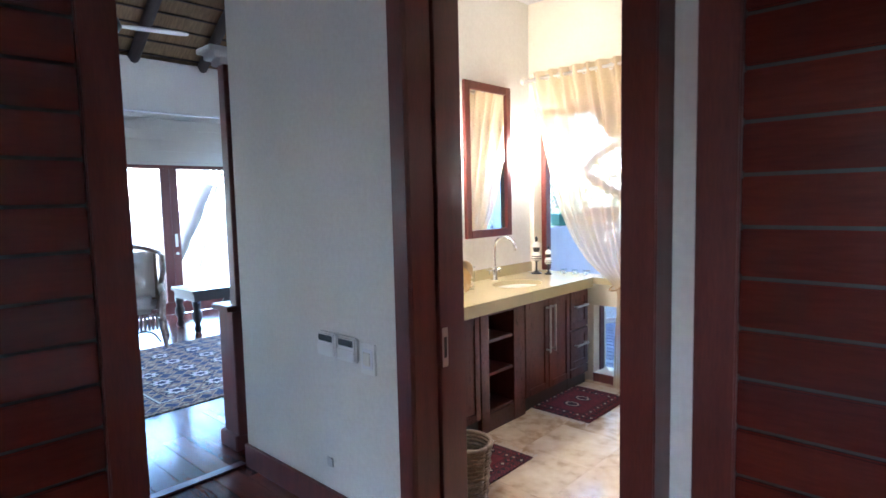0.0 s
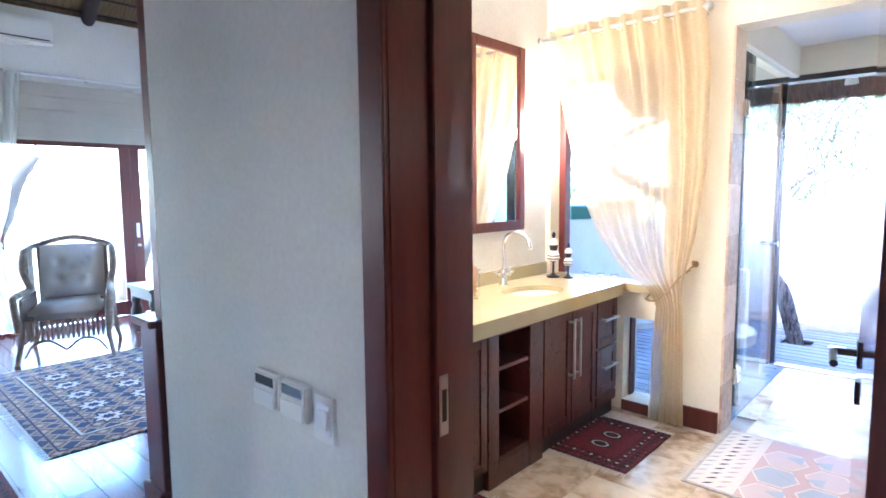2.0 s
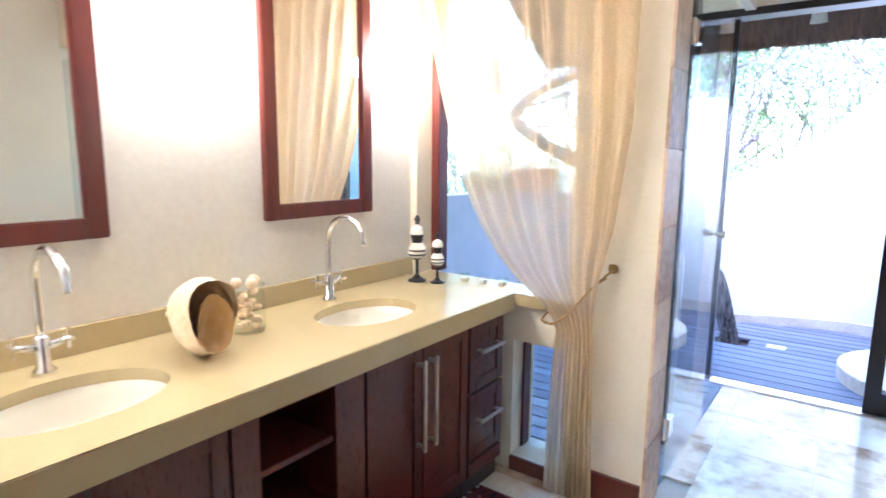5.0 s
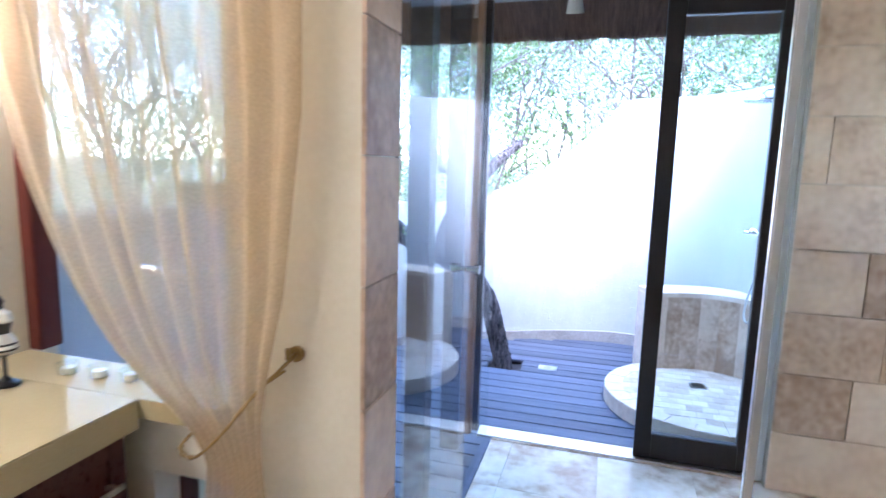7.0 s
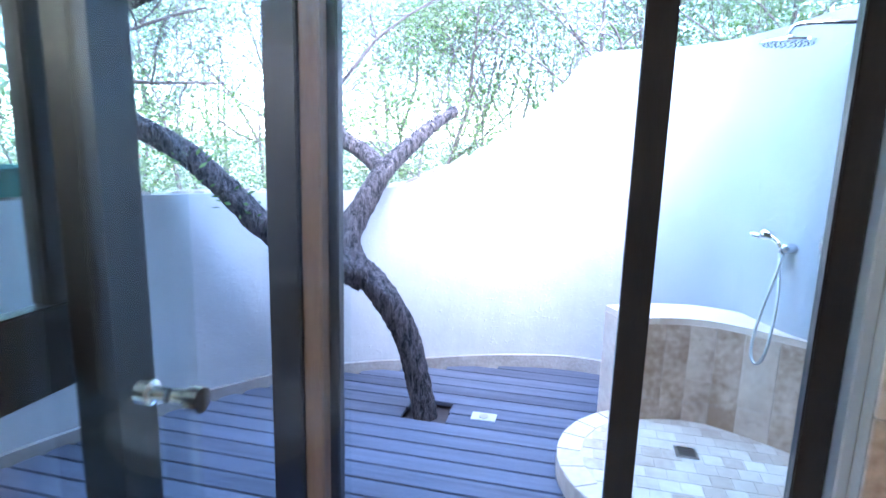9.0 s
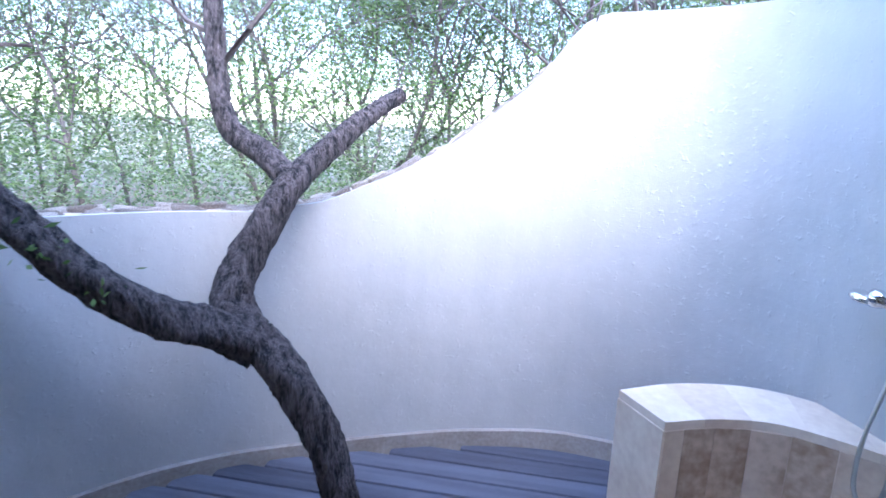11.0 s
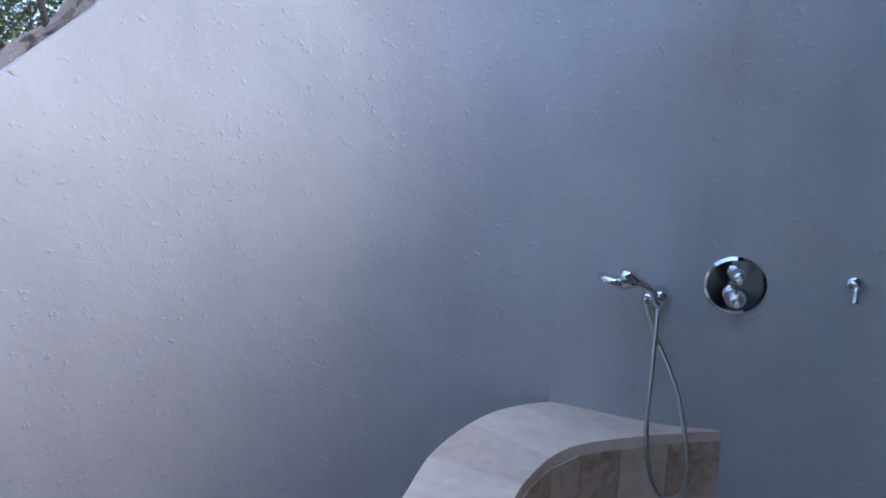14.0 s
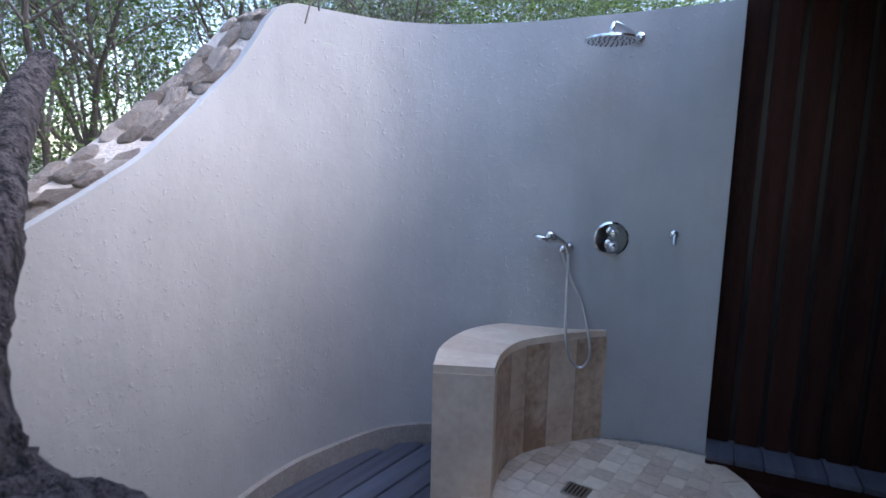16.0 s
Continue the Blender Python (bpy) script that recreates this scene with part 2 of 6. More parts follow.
WOOD = material("dark red-brown varnished wood", (0.065, 0.01, 0.007), (0.14, 0.028, 0.018), 0.34, 3, 40, 0.15, stretch=(6, 6, 0.6), coat=0.15, depth=0.003)
GLOSSWOOD = material("high-gloss dark red wood", (0.065, 0.01, 0.007), (0.14, 0.028, 0.018), 0.12, 3, 40, 0.0, stretch=(6, 6, 0.6), coat=1.0, rough_var=0.03)
WOOD_Y = material("red-brown cabinet wood", (0.05, 0.009, 0.007), (0.115, 0.024, 0.016), 0.3, 3, 40, 0.12, stretch=(6, 6, 0.8), coat=0.2, depth=0.002, piece=0.15)
BOARD = material("wide door boards of red-brown wood", (0.055, 0.008, 0.006), (0.125, 0.022, 0.014), 0.15, 2, 22, 0.04, stretch=(0.6, 0.6, 5), contrast=0.34, rough_var=0.04, coat=0.0, piece=0.25, depth=0.003)
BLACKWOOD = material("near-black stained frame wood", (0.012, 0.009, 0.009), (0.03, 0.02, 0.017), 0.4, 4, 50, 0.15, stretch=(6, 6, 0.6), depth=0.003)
GATEWOOD = material("dark stained gate timber", (0.02, 0.008, 0.006), (0.06, 0.022, 0.015), 0.6, 3, 40, 0.3, stretch=(6, 6, 0.6), depth=0.004, piece=0.2, spec=0.12)
EDGEWOOD = material("bare brown edge wood", (0.2, 0.1, 0.05), (0.34, 0.19, 0.1), 0.5, 4, 60, 0.15, stretch=(6, 6, 0.6), depth=0.003)
PLASTER = material("off-white painted plaster", (0.66, 0.63, 0.58), (0.78, 0.76, 0.71), 0.75, 1.6, 45, 0.25, depth=0.006)
CREAM = material("cream painted plaster", (0.74, 0.67, 0.52), (0.82, 0.76, 0.62), 0.7, 1.6, 60, 0.15, depth=0.004)
WHITE = material("white ceiling paint", (0.74, 0.73, 0.7), (0.82, 0.81, 0.79), 0.8, 2, 60, 0.1, depth=0.003)
RENDER = trowelled("grey-white rough cement render", (0.39, 0.38, 0.362), (0.53, 0.52, 0.5))
SKIRT = material("brown stained cement skirting", (0.24, 0.2, 0.17), (0.42, 0.38, 0.34), 0.9, 5, 50, 0.6, depth=0.01)
STONE = material("rough brown-grey rubble stone", (0.25, 0.19, 0.15), (0.64, 0.55, 0.47), 0.9, 7, 40, 1.0, depth=0.03, piece=0.45)
TRAV = material("beige travertine", (0.38, 0.235, 0.14), (0.8, 0.62, 0.45), 0.42, 5, 28, 0.15, depth=0.004, piece=0.3, mottle=(0.66, 0.475, 0.33), contrast=0.22)
TRAVFLOOR = material("polished mottled travertine floor", (0.36, 0.235, 0.14), (0.8, 0.7, 0.55), 0.14, 4.0, 13, 0.03, depth=0.002, piece=0.12, mottle=(0.68, 0.55, 0.39), rough_var=0.06, contrast=0.16)
TRAVTILE = material("varied small travertine tiles", (0.5, 0.34, 0.22), (0.9, 0.74, 0.56), 0.5, 5, 30, 0.2, depth=0.004, piece=0.4, contrast=0.3)
TRAVWET = material("pale travertine cap stone", (0.66, 0.48, 0.34), (0.92, 0.77, 0.59), 0.5, 5, 30, 0.2, depth=0.005, piece=0.2, contrast=0.25)
GROUT = material("grey cement grout", (0.4, 0.34, 0.27), (0.5, 0.44, 0.36), 0.9, 8, 60, 0.2)
DECK = material("weathered grey deck board", (0.06, 0.062, 0.08), (0.15, 0.155, 0.19), 0.55, 3, 60, 0.4, stretch=(0.5, 8, 8), depth=0.004, piece=0.25)
PLANK = material("polished dark red floor plank", (0.06, 0.014, 0.008), (0.17, 0.045, 0.022), 0.16, 2, 30, 0.06, stretch=(1, 8, 8), piece=0.3, depth=0.002, rough_var=0.05)
BARK = material("dark furrowed bark", (0.01, 0.008, 0.008), (0.17, 0.135, 0.128), 0.95, 16, 60, 1.0, stretch=(2.2, 2.2, 0.5), depth=0.1, contrast=0.1)
TWIG = material("grey-brown twig bark", (0.07, 0.055, 0.05), (0.17, 0.14, 0.12), 0.9, 10, 60, 0.5)
LEAF = leafy("small green leaves", (0.06, 0.11, 0.035), (0.26, 0.35, 0.13))
LEAF_DRY = leafy("dusty olive leaves", (0.11, 0.15, 0.08), (0.38, 0.43, 0.26))
SOIL = material("dry leaf-strewn earth", (0.1, 0.07, 0.045), (0.3, 0.23, 0.15), 0.95, 1.5, 30, 0.8, depth=0.03)
THATCH = material("brown thatching reed", (0.07, 0.035, 0.018), (0.25, 0.14, 0.075), 0.95, 6, 55, 1.0, stretch=(10, 1.2, 1.2), depth=0.03)
REED = material("golden-brown reed ceiling", (0.09, 0.05, 0.025), (0.36, 0.24, 0.12), 0.9, 6, 60, 0.9, stretch=(1, 14, 1), depth=0.02)
POLE = material("dark creosoted roof pole", (0.02, 0.013, 0.012), (0.06, 0.04, 0.03), 0.6, 6, 50, 0.4)
COUNTER = material("polished cream engineered stone", (0.47, 0.385, 0.205), (0.55, 0.46, 0.265), 0.13, 3, 160, 0.0, rough_var=0.03)
CERAMIC = plain("glazed cream-white ceramic", (0.8, 0.77, 0.68), 0.12)
CHROME = plain("polished chrome", (0.78, 0.79, 0.8), 0.07, 1.0)
STEEL = plain("brushed nickel", (0.6, 0.58, 0.55), 0.28, 1.0)
BRASS = plain("worn dark brass", (0.35, 0.24, 0.1), 0.35, 1.0)
MIRROR = plain("silvered mirror", (0.92, 0.92, 0.92), 0.01, 1.0)
GLASS = glass("clear pane")
SIDEGLASS = glass("clear side pane", (0.96, 0.98, 0.98), 0.2)
DOORGLASS = glass("greenish shower glass", (0.95, 0.975, 0.965), 1.0)
VOILE = sheer("cream voile", (0.74, 0.6, 0.4), 0.28)
NET = sheer("white curtain net", (0.82, 0.82, 0.8), 0.3)
LINEN = material("white curtain linen", (0.66, 0.66, 0.66), (0.8, 0.8, 0.8), 0.9, 4, 120, 0.2)
BLIND = material("beige blind cloth", (0.46, 0.43, 0.37), (0.56, 0.52, 0.45), 0.9, 3, 120, 0.2)
CUSHION = material("taupe upholstery cotton", (0.6, 0.56, 0.5), (0.74, 0.7, 0.64), 0.9, 4, 150, 0.3)
WICKER = material("brown woven cane", (0.12, 0.08, 0.055), (0.36, 0.28, 0.2), 0.7, 20, 120, 0.8, depth=0.006)
PLASTIC = plain("off-white plastic", (0.78, 0.77, 0.73), 0.35)
LCD = plain("dark grey display", (0.05, 0.06, 0.06), 0.15)
ALU = plain("pale anodised aluminium", (0.75, 0.75, 0.76), 0.3, 0.6)
BLACK = plain("black lacquer", (0.015, 0.014, 0.014), 0.3)
GLOW = plain("lit frosted glass", (0.9, 0.85, 0.75), 0.5, 0.0, 2.2, (1.0, 0.85, 0.65))
SHELL = material("cream and peach shell", (0.75, 0.5, 0.28), (0.86, 0.78, 0.62), 0.4, 12, 60, 0.2)
REDRUG = woven("dark red knotted wool", (0.13, 0.012, 0.022), (0.3, 0.045, 0.05), 22, (0.03, 0.01, 0.02))
REDFIELD = woven("red field wool", (0.17, 0.013, 0.026), (0.2, 0.016, 0.03), 9, (0.14, 0.01, 0.02))
BIGRUG = woven("brown and indigo knotted wool", (0.36, 0.2, 0.12), (0.5, 0.36, 0.24), 7.5, (0.035, 0.04, 0.09))
KILIM = woven("faded pink and cream flat weave", (0.68, 0.6, 0.54), (0.64, 0.47, 0.45), 6, (0.55, 0.54, 0.56))
FRINGE = plain("cream wool fringe", (0.6, 0.55, 0.46), 0.95)
TERRA = material("terracotta pot clay", (0.4, 0.13, 0.07), (0.55, 0.22, 0.13), 0.8, 6, 50, 0.2)
GREENPOT = plain("dark green plastic", (0.02, 0.12, 0.08), 0.5)

# ---- setting: house shell ----
def solid(name, mat, *boxes, label="", kind="structure", bevel=0.0):
    bm = bmesh.new()
    for b in boxes:
        box(*b, bm=bm)
    return tagged(part(name, bm, mat), label, kind=kind)


WX, WY = -2.88, 4.24          # vanity wall face, window wall face
HY = 1.58                     # hall wall face
solid("wall_hall", PLASTER, (-3.07, -1.7, HY, 1.9, 0, 3.4), (-0.66, -0.574, HY, 1.9, 0, 3.4), (-0.574, 2.0, 1.5, 1.9, 0, 3.4), (-1.7, -0.66, HY, 1.9, 2.43, 3.4), label="off-white plastered wall beside the bathroom door")
solid("wall_vanity", PLASTER, (-3.07, WX, 1.9, 4.45, 0, 3.3), label="pale plastered wall behind the vanity")
solid("wall_window", CREAM, (WX, -2.84, WY, 4.45, 0, 3.3), (-2.0, -1.64, WY, 4.45, 0, 3.3), (-2.84, -2.0, WY, 4.45, 2.3, 3.3), (-2.84, -2.0, WY, 4.45, 0.64, 0.82),
      (-2.84, -2.26, WY, 4.45, 0, 0.64), (-2.26, -2.0, WY, 4.45, 0, 0.07), (-1.64, 1.2, WY, 4.42, 2.41, 3.3), label="cream plastered wall with window and shower opening")
# the high gap is invented, out of view, to brighten the shower room
solid("wall_east", CREAM, (1.2, 1.4, 1.9, 4.47, 0, 3.3), (1.2, 1.4, 5.13, 6.15, 0, 3.3), (1.2, 1.4, 4.47, 5.13, 0, 1.46), (1.2, 1.4, 4.47, 5.13, 2.31, 3.3), label="cream wall with an unseen high opening added for light")
solid("wall_shower_back", GROUT, (-0.3, 1.4, 5.93, 6.15, 0, 2.6), label="wall beside the sliding door")
solid("wall_shower_head", CREAM, (-1.98, -0.3, 5.98, 6.15, 2.38, 2.66), (-0.3, 1.4, 5.98, 6.15, 2.6, 2.66), label="cream wall over the sliding door")
solid("ceiling", WHITE, (-3.07, 1.4, 1.58, 4.45, 3.18, 3.26), (-1.98, 1.4, 4.42, 6.1, 2.6, 2.66), label="white flat ceiling")
solid("ceiling_hall", WHITE, (-3.07, 2.0, -2.0, 1.58, 3.2, 3.28), label="white hall ceiling")
# slit and window gap are unseen, added to light hall and bedroom
solid("wall_hall_south", PLASTER, (-8.4, -7.6, -2.2, -2.0, 0, 3.5), (-6.9, 0.04, -2.2, -2.0, 0, 3.5), (-7.6, -6.9, -2.2, -2.0, 0, 0.9), (-7.6, -6.9, -2.2, -2.0, 2.1, 3.5), (0.24, 2.2, -2.2, -2.0, 0, 3.5), (0.04, 0.24, -2.2, -2.0, 2.1, 3.5), label="plain wall")
solid("wall_hall_east", PLASTER, (2.0, 2.2, -2.0, 1.9, 0, 3.4), label="plain wall")
solid("wall_hall_west", PLASTER, (-1.78, -1.66, -2.0, -0.36, 0, 3.2), label="plain wall beside the door")
solid("wall_bedroom_east", PLASTER, (-3.27, -3.072, 1.9, 4.45, 0, 3.4), label="plain bedroom wall")
# north wall's wide gap lies out of view, added to let in daylight
solid("wall_bedroom_north", PLASTER, (-8.4, -7.9, 4.45, 4.65, 0, 3.5), (-3.5, -3.07, 4.45, 4.65, 0, 3.5), (-7.9, -3.5, 4.45, 4.65, 2.75, 3.5), label="plain bedroom wall")
solid("wall_bedroom_west", PLASTER, (-8.4, -8.2, -2.0, 0.4, 0, 3.5), (-8.4, -8.2, 4.3, 4.45, 0, 3.5), (-8.4, -8.2, 0.4, 4.3, 2.16, 3.5), label="white bedroom wall over the sliding doors")
solid("floor", GROUT, (-3.07, 1.4, 1.58, 4.45, -0.2, -0.012), (-1.645, 1.4, 4.45, 6.12, -0.2, -0.012), label="floor bed under the travertine tiles")
solid("floor_bedroom", PLANK, (-8.4, -3.07, -2.2, 4.65, -0.25, -0.03), (-3.07, 2.2, -2.2, 1.58, -0.25, -0.03), label="floor bed under the wooden planks")
solid("threshold", WOOD, (-3.13, -3.07, 0.2, 1.56, -0.01, 0.012), label="dark wooden floor threshold strip")
solid("baseboard", WOOD, (-3.075, -1.762, HY - 0.02, HY, 0, 0.13), label="dark red wooden skirting board")
solid("baseboard_bath", WOOD, (-1.96, -1.645, WY - 0.018, WY, 0.0, 0.13), label="dark red wooden skirting board")
solid("baseboard_bath", WOOD, (-2.26, -1.97, WY - 0.012, WY, 0.0, 0.07), label="dark red wooden window plinth")

# bedroom roof: reeds over poles
def pitched(name, mat, x0, z0, x1, z1, y0, y1, thick, label):
    bm = bmesh.new()
    v = [bm.verts.new(p) for p in ((x0, y0, z0), (x1, y0, z1), (x1, y1, z1), (x0, y1, z0))]
    w = [bm.verts.new((p.co.x, p.co.y, p.co.z + thick)) for p in v]
    bm.faces.new(v[::-1])
    bm.faces.new(w)
    for k in range(4):
        bm.faces.new((v[k], v[(k + 1) % 4], w[(k + 1) % 4], w[k]))
    return tagged(part(name, bm, mat), label, kind="structure")


pitched("ceiling_thatch", REED, -8.9, 3.12, -5.6, 5.3, -2.4, 4.9, 0.25, "golden reed thatch ceiling")
pitched("ceiling_thatch", REED, -5.6, 5.3, -2.9, 3.52, -2.4, 4.9, 0.25, "golden reed thatch ceiling")
for y0 in (-2.2, 4.45):
    gable = shape([(-8.4, 3.4), (-5.6, 5.25), (-3.07, 3.6), (-3.07, 3.4)], 0, 0.2)
    bmesh.ops.rotate(gable, verts=gable.verts, matrix=Matrix.Rotation(radians(90), 3, "X"))
    bmesh.ops.translate(gable, verts=gable.verts, vec=(0, y0 + 0.2, 0))
    tagged(part("wall_gable", gable, PLASTER), "plain gable wall under the thatch", kind="structure")
pole = thing("roof_pole", "dark round roof pole under the thatch", "roof pole", "bedroom roof poles", (-8.6, 2.0, 3.3))
part("pole", tube([(0, 0, -0.06), (1.5, 0, 0.93), (3.0, 0, 1.92)], [0.075, 0.07, 0.065], 10), POLE, pole, smooth=True)
for k in (-4, -3, -2, -1, 1, 2):
    copy_thing(pole, pose(-8.6, 2.0 + 0.92 * k, 3.3))
bm = bmesh.new()
for k in range(14):
    tube([(-8.4 + 0.2 * k, -2, 3.43 + 0.132 * k), (-8.4 + 0.2 * k, 4.4, 3.43 + 0.132 * k)], 0.014, 5, bm)
tagged(part("ceiling_battens", bm, POLE), "thin dark battens tied under the reeds", kind="structure")

# bathroom roof: thatch with its ragged eave
EAVE_Y, EAVE_Z = 6.8, 2.27
bm = bmesh.new()
rows = []
for j, (y, z) in enumerate(((EAVE_Y, EAVE_Z), (EAVE_Y + 0.04, EAVE_Z + 0.14), (EAVE_Y - 0.1, EAVE_Z + 0.32), (2.4, 5.1), (-2.5, 2.6), (-2.4, 2.3), (2.4, 4.8), (EAVE_Y - 0.5, EAVE_Z + 0.28), (EAVE_Y - 0.05, EAVE_Z + 0.01))):
    row = []
    for i in range(90):
        x = -3.4 + 5.8 * i / 89
        w = 0.02 * noise.noise(Vector((x * 7, j * 3.3, 0))) if j in (0, 1, 2, 8) else 0
        row.append(bm.verts.new((x, y + w, z + w)))
    rows.append(row)
for a, b in zip(rows, rows[1:] + rows[:1]):
    for i in range(89):
        bm.faces.new((a[i], a[i + 1], b[i + 1], b[i]))
tagged(part("roof_thatch", bm, THATCH), "thick brown thatched roof with a cut eave", kind="structure")
# out-of-view roof slab, added only to keep sky light off the gate
pitched("roof_thatch_shade", THATCH, 0.34, 2.66, 2.6, 3.9, 6.5, 9.2, 0.28, "unseen thatched slab added to shade the gate")
bm = bmesh.new()
rnd = random.Random(4)
for k in range(2600):
    x, d = rnd.uniform(-3.4, 2.4), rnd.uniform(-0.09, 0.03)
    y, z = EAVE_Y + d, EAVE_Z + 0.06
    dx, ln = rnd.uniform(-0.02, 0.02), rnd.uniform(0.05, 0.11)
    a, b, c = bm.verts.new((x, y, z)), bm.verts.new((x + 0.006, y, z)), bm.verts.new((x + dx, y + 0.02, z - ln))
    bm.faces.new((a, b, c))
tagged(part("thatch_fringe", bm, THATCH), "loose brown reed ends along the eave", "thatch", kind="stuff")
solid("eave_beam", POLE, (-3.3, 2.2, 6.32, 6.42, 2.44, 2.56), label="dark timber beam under the eave")

# ---- garden ground, wall and deck ----
bm = bmesh.new()
bmesh.ops.create_circle(bm, cap_ends=True, segments=64, radius=400, matrix=Matrix.Translation((0, 0, -0.32)))
tagged(part("ground", bm, SOIL), "dry brown earth strewn with leaves", kind="structure")

DZ = -0.155
WALL = [(0.355, 6.97), (0.31, 7.2), (0.178, 7.48), (0.06, 7.66), (-0.16, 8.18), (-0.38, 8.43), (-0.62, 8.53), (-1.05, 8.58), (-1.5, 8.51), (-1.95, 8.35), (-2.4, 8.15), (-2.75, 7.93),
        (-3.05, 7.62), (-3.5, 6.95), (-3.8, 6.2), (-3.9, 5.3), (-3.9, 4.5)]
line = smooth_line([(x, y, 0) for x, y in WALL], 8)
reach = [0.0]
for a, b in zip(line, line[1:]):
    reach.append(reach[-1] + (b - a).length)


def top_at(p):
    """Height of the wall's sweeping top edge."""
    if p.x > -0.95:
        return lerp([(-0.95, 2.11), (-0.6, 2.12), (0.0, 2.13), (0.36, 2.2)], p.x)
    return lerp([(-4, 1.16), (-3.4, 1.15), (-2.8, 1.14), (-2.55, 1.13), (-2.25, 1.175), (-2.17, 1.203), (-1.95, 1.305), (-1.75, 1.405), (-1.63, 1.49), (-1.5, 1.59), (-1.27, 1.79), (-1.17, 1.915), (-1.09, 2.03), (-1.03, 2.085), (-0.95, 2.11)], p.x)


def wall_normal(i):
    d = (line[min(i + 1, len(line) - 1)] - line[max(i - 1, 0)]).normalized()
    return Vector((d.y, -d.x, 0))          # away from the deck


def wall_strip(inner, outer, z0, tops, skip=1):
    bm = bmesh.new()
    cols = []
    for i, p in enumerate(line):
        n = wall_normal(i)
        zt = tops(p)
        a, b = p + n * inner, p + n * outer
        prof = []
        steps = 10
        for k in range(steps + 1):
            z = z0 + (zt - z0) * k / steps
            w = 0.006 * noise.noise(Vector((p.x * 2.5, p.y * 2.5, z * 2.5)))
            prof.append(bm.verts.new((a.x + n.x * w, a.y + n.y * w, z)))
        prof.append(bm.verts.new((b.x, b.y, zt)))
        prof.append(bm.verts.new((b.x, b.y, z0)))
        cols.append(prof)
    for a, b in zip(cols, cols[1:]):
        for k in range(len(a)):
            bm.faces.new((a[k], a[(k + 1) % len(a)], b[(k + 1) % len(b)], b[k]))
    bm.faces.new(cols[0])
    bm.faces.new(cols[-1][::-1])
    return bm


garden_wall = part("wall_garden", wall_strip(0.0, 0.034, -0.3, top_at), RENDER, smooth=False)
for f in garden_wall.data.polygons:
    f.use_smooth = True
garden_wall.data.set_sharp_from_angle(angle=radians(35))
tagged(garden_wall, "curved grey-white rendered garden wall with a sweeping top", kind="structure")
tagged(part("wall_rubble", wall_strip(0.036, 0.36, -0.32, lambda p: top_at(p) - 0.03), STONE), "rubble stone back of the garden wall", kind="structure")
tagged(part("skirting_cement", wall_strip(-0.03, -0.002, -0.3, lambda p: -0.09 + 0.04 * max(0.0, min(1.0, (p.x + 2.2) / 1.2))), SKIRT), "brown stained cement skirting along the wall", kind="structure")

# wall coping stones, each its own piece
rnd = random.Random(8)
stone_meshes = []
for k in range(8):
    bm = bmesh.new()
    bmesh.ops.create_icosphere(bm, subdivisions=2, radius=1)
    for v in bm.verts:
        q = 1 + 0.28 * noise.noise(v.co * 1.7 + Vector((k * 5, 0, 0)))
        v.co = Vector((math.copysign(abs(v.co.x) ** 0.6, v.co.x), math.copysign(abs(v.co.y) ** 0.6, v.co.y), math.copysign(abs(v.co.z) ** 0.7, v.co.z))) * q
    me = bpy.data.meshes.new("stone")
    bm.to_mesh(me)
    bm.free()
    me.materials.append(STONE)
    stone_meshes.append(me)
rubble = bpy.data.objects["wall_rubble"]
count = 0
for i in range(len(line) - 1):
    p, n = line[i], wall_normal(i)
    d = Vector((-n.y, n.x, 0))
    slope = (top_at(line[i + 1]) - top_at(p)) / max((line[i + 1] - p).length, 1e-3)
    seg = (line[i + 1] - p).length
    dens = int(seg * math.sqrt(1 + slope * slope) / 0.085) + 1
    if p.x > -0.85:
        continue
    for k in range(dens):
        if count > 295:
            break
        for off in (0.1, 0.2, 0.31):
            if rnd.random() < 0.25:
                continue
            u = (k + rnd.uniform(0.1, 0.9)) / dens
            q = p.lerp(line[i + 1], u)
            ob = new("stone", rnd.choice(stone_meshes))
            ob.parent = rubble
            run = line[i + 1] - p
            run.z = top_at(line[i + 1]) - top_at(p)
            ex = run.normalized()
            ez = ex.cross(n).normalized()
            ez = ez if ez.z > 0 else -ez
            ey = ez.cross(ex)
            turn = Matrix((ex, ey, ez)).transposed().to_4x4() @ pose(0, 0, 0, rnd.uniform(-9, 9), rnd.uniform(-9, 9), rnd.uniform(-25, 25))
            ob.matrix_local = Matrix.Translation((q.x + n.x * off, q.y + n.y * off, top_at(q) - 0.03 + rnd.uniform(-0.012, 0.012))) @ turn @ Matrix.Diagonal((rnd.uniform(0.045, 0.085), rnd.uniform(0.036, 0.058), rnd.uniform(0.015, 0.028), 1))
            count += 1


def wall_span(y):
    """Where a deck board at y meets the wall on either side."""
    xs = []
    for a, b in zip(line, line[1:]):
        if (a.y - y) * (b.y - y) <= 0 and a.y != b.y:
            xs.append(a.x + (b.x - a.x) * (y - a.y) / (b.y - a.y))
    return xs


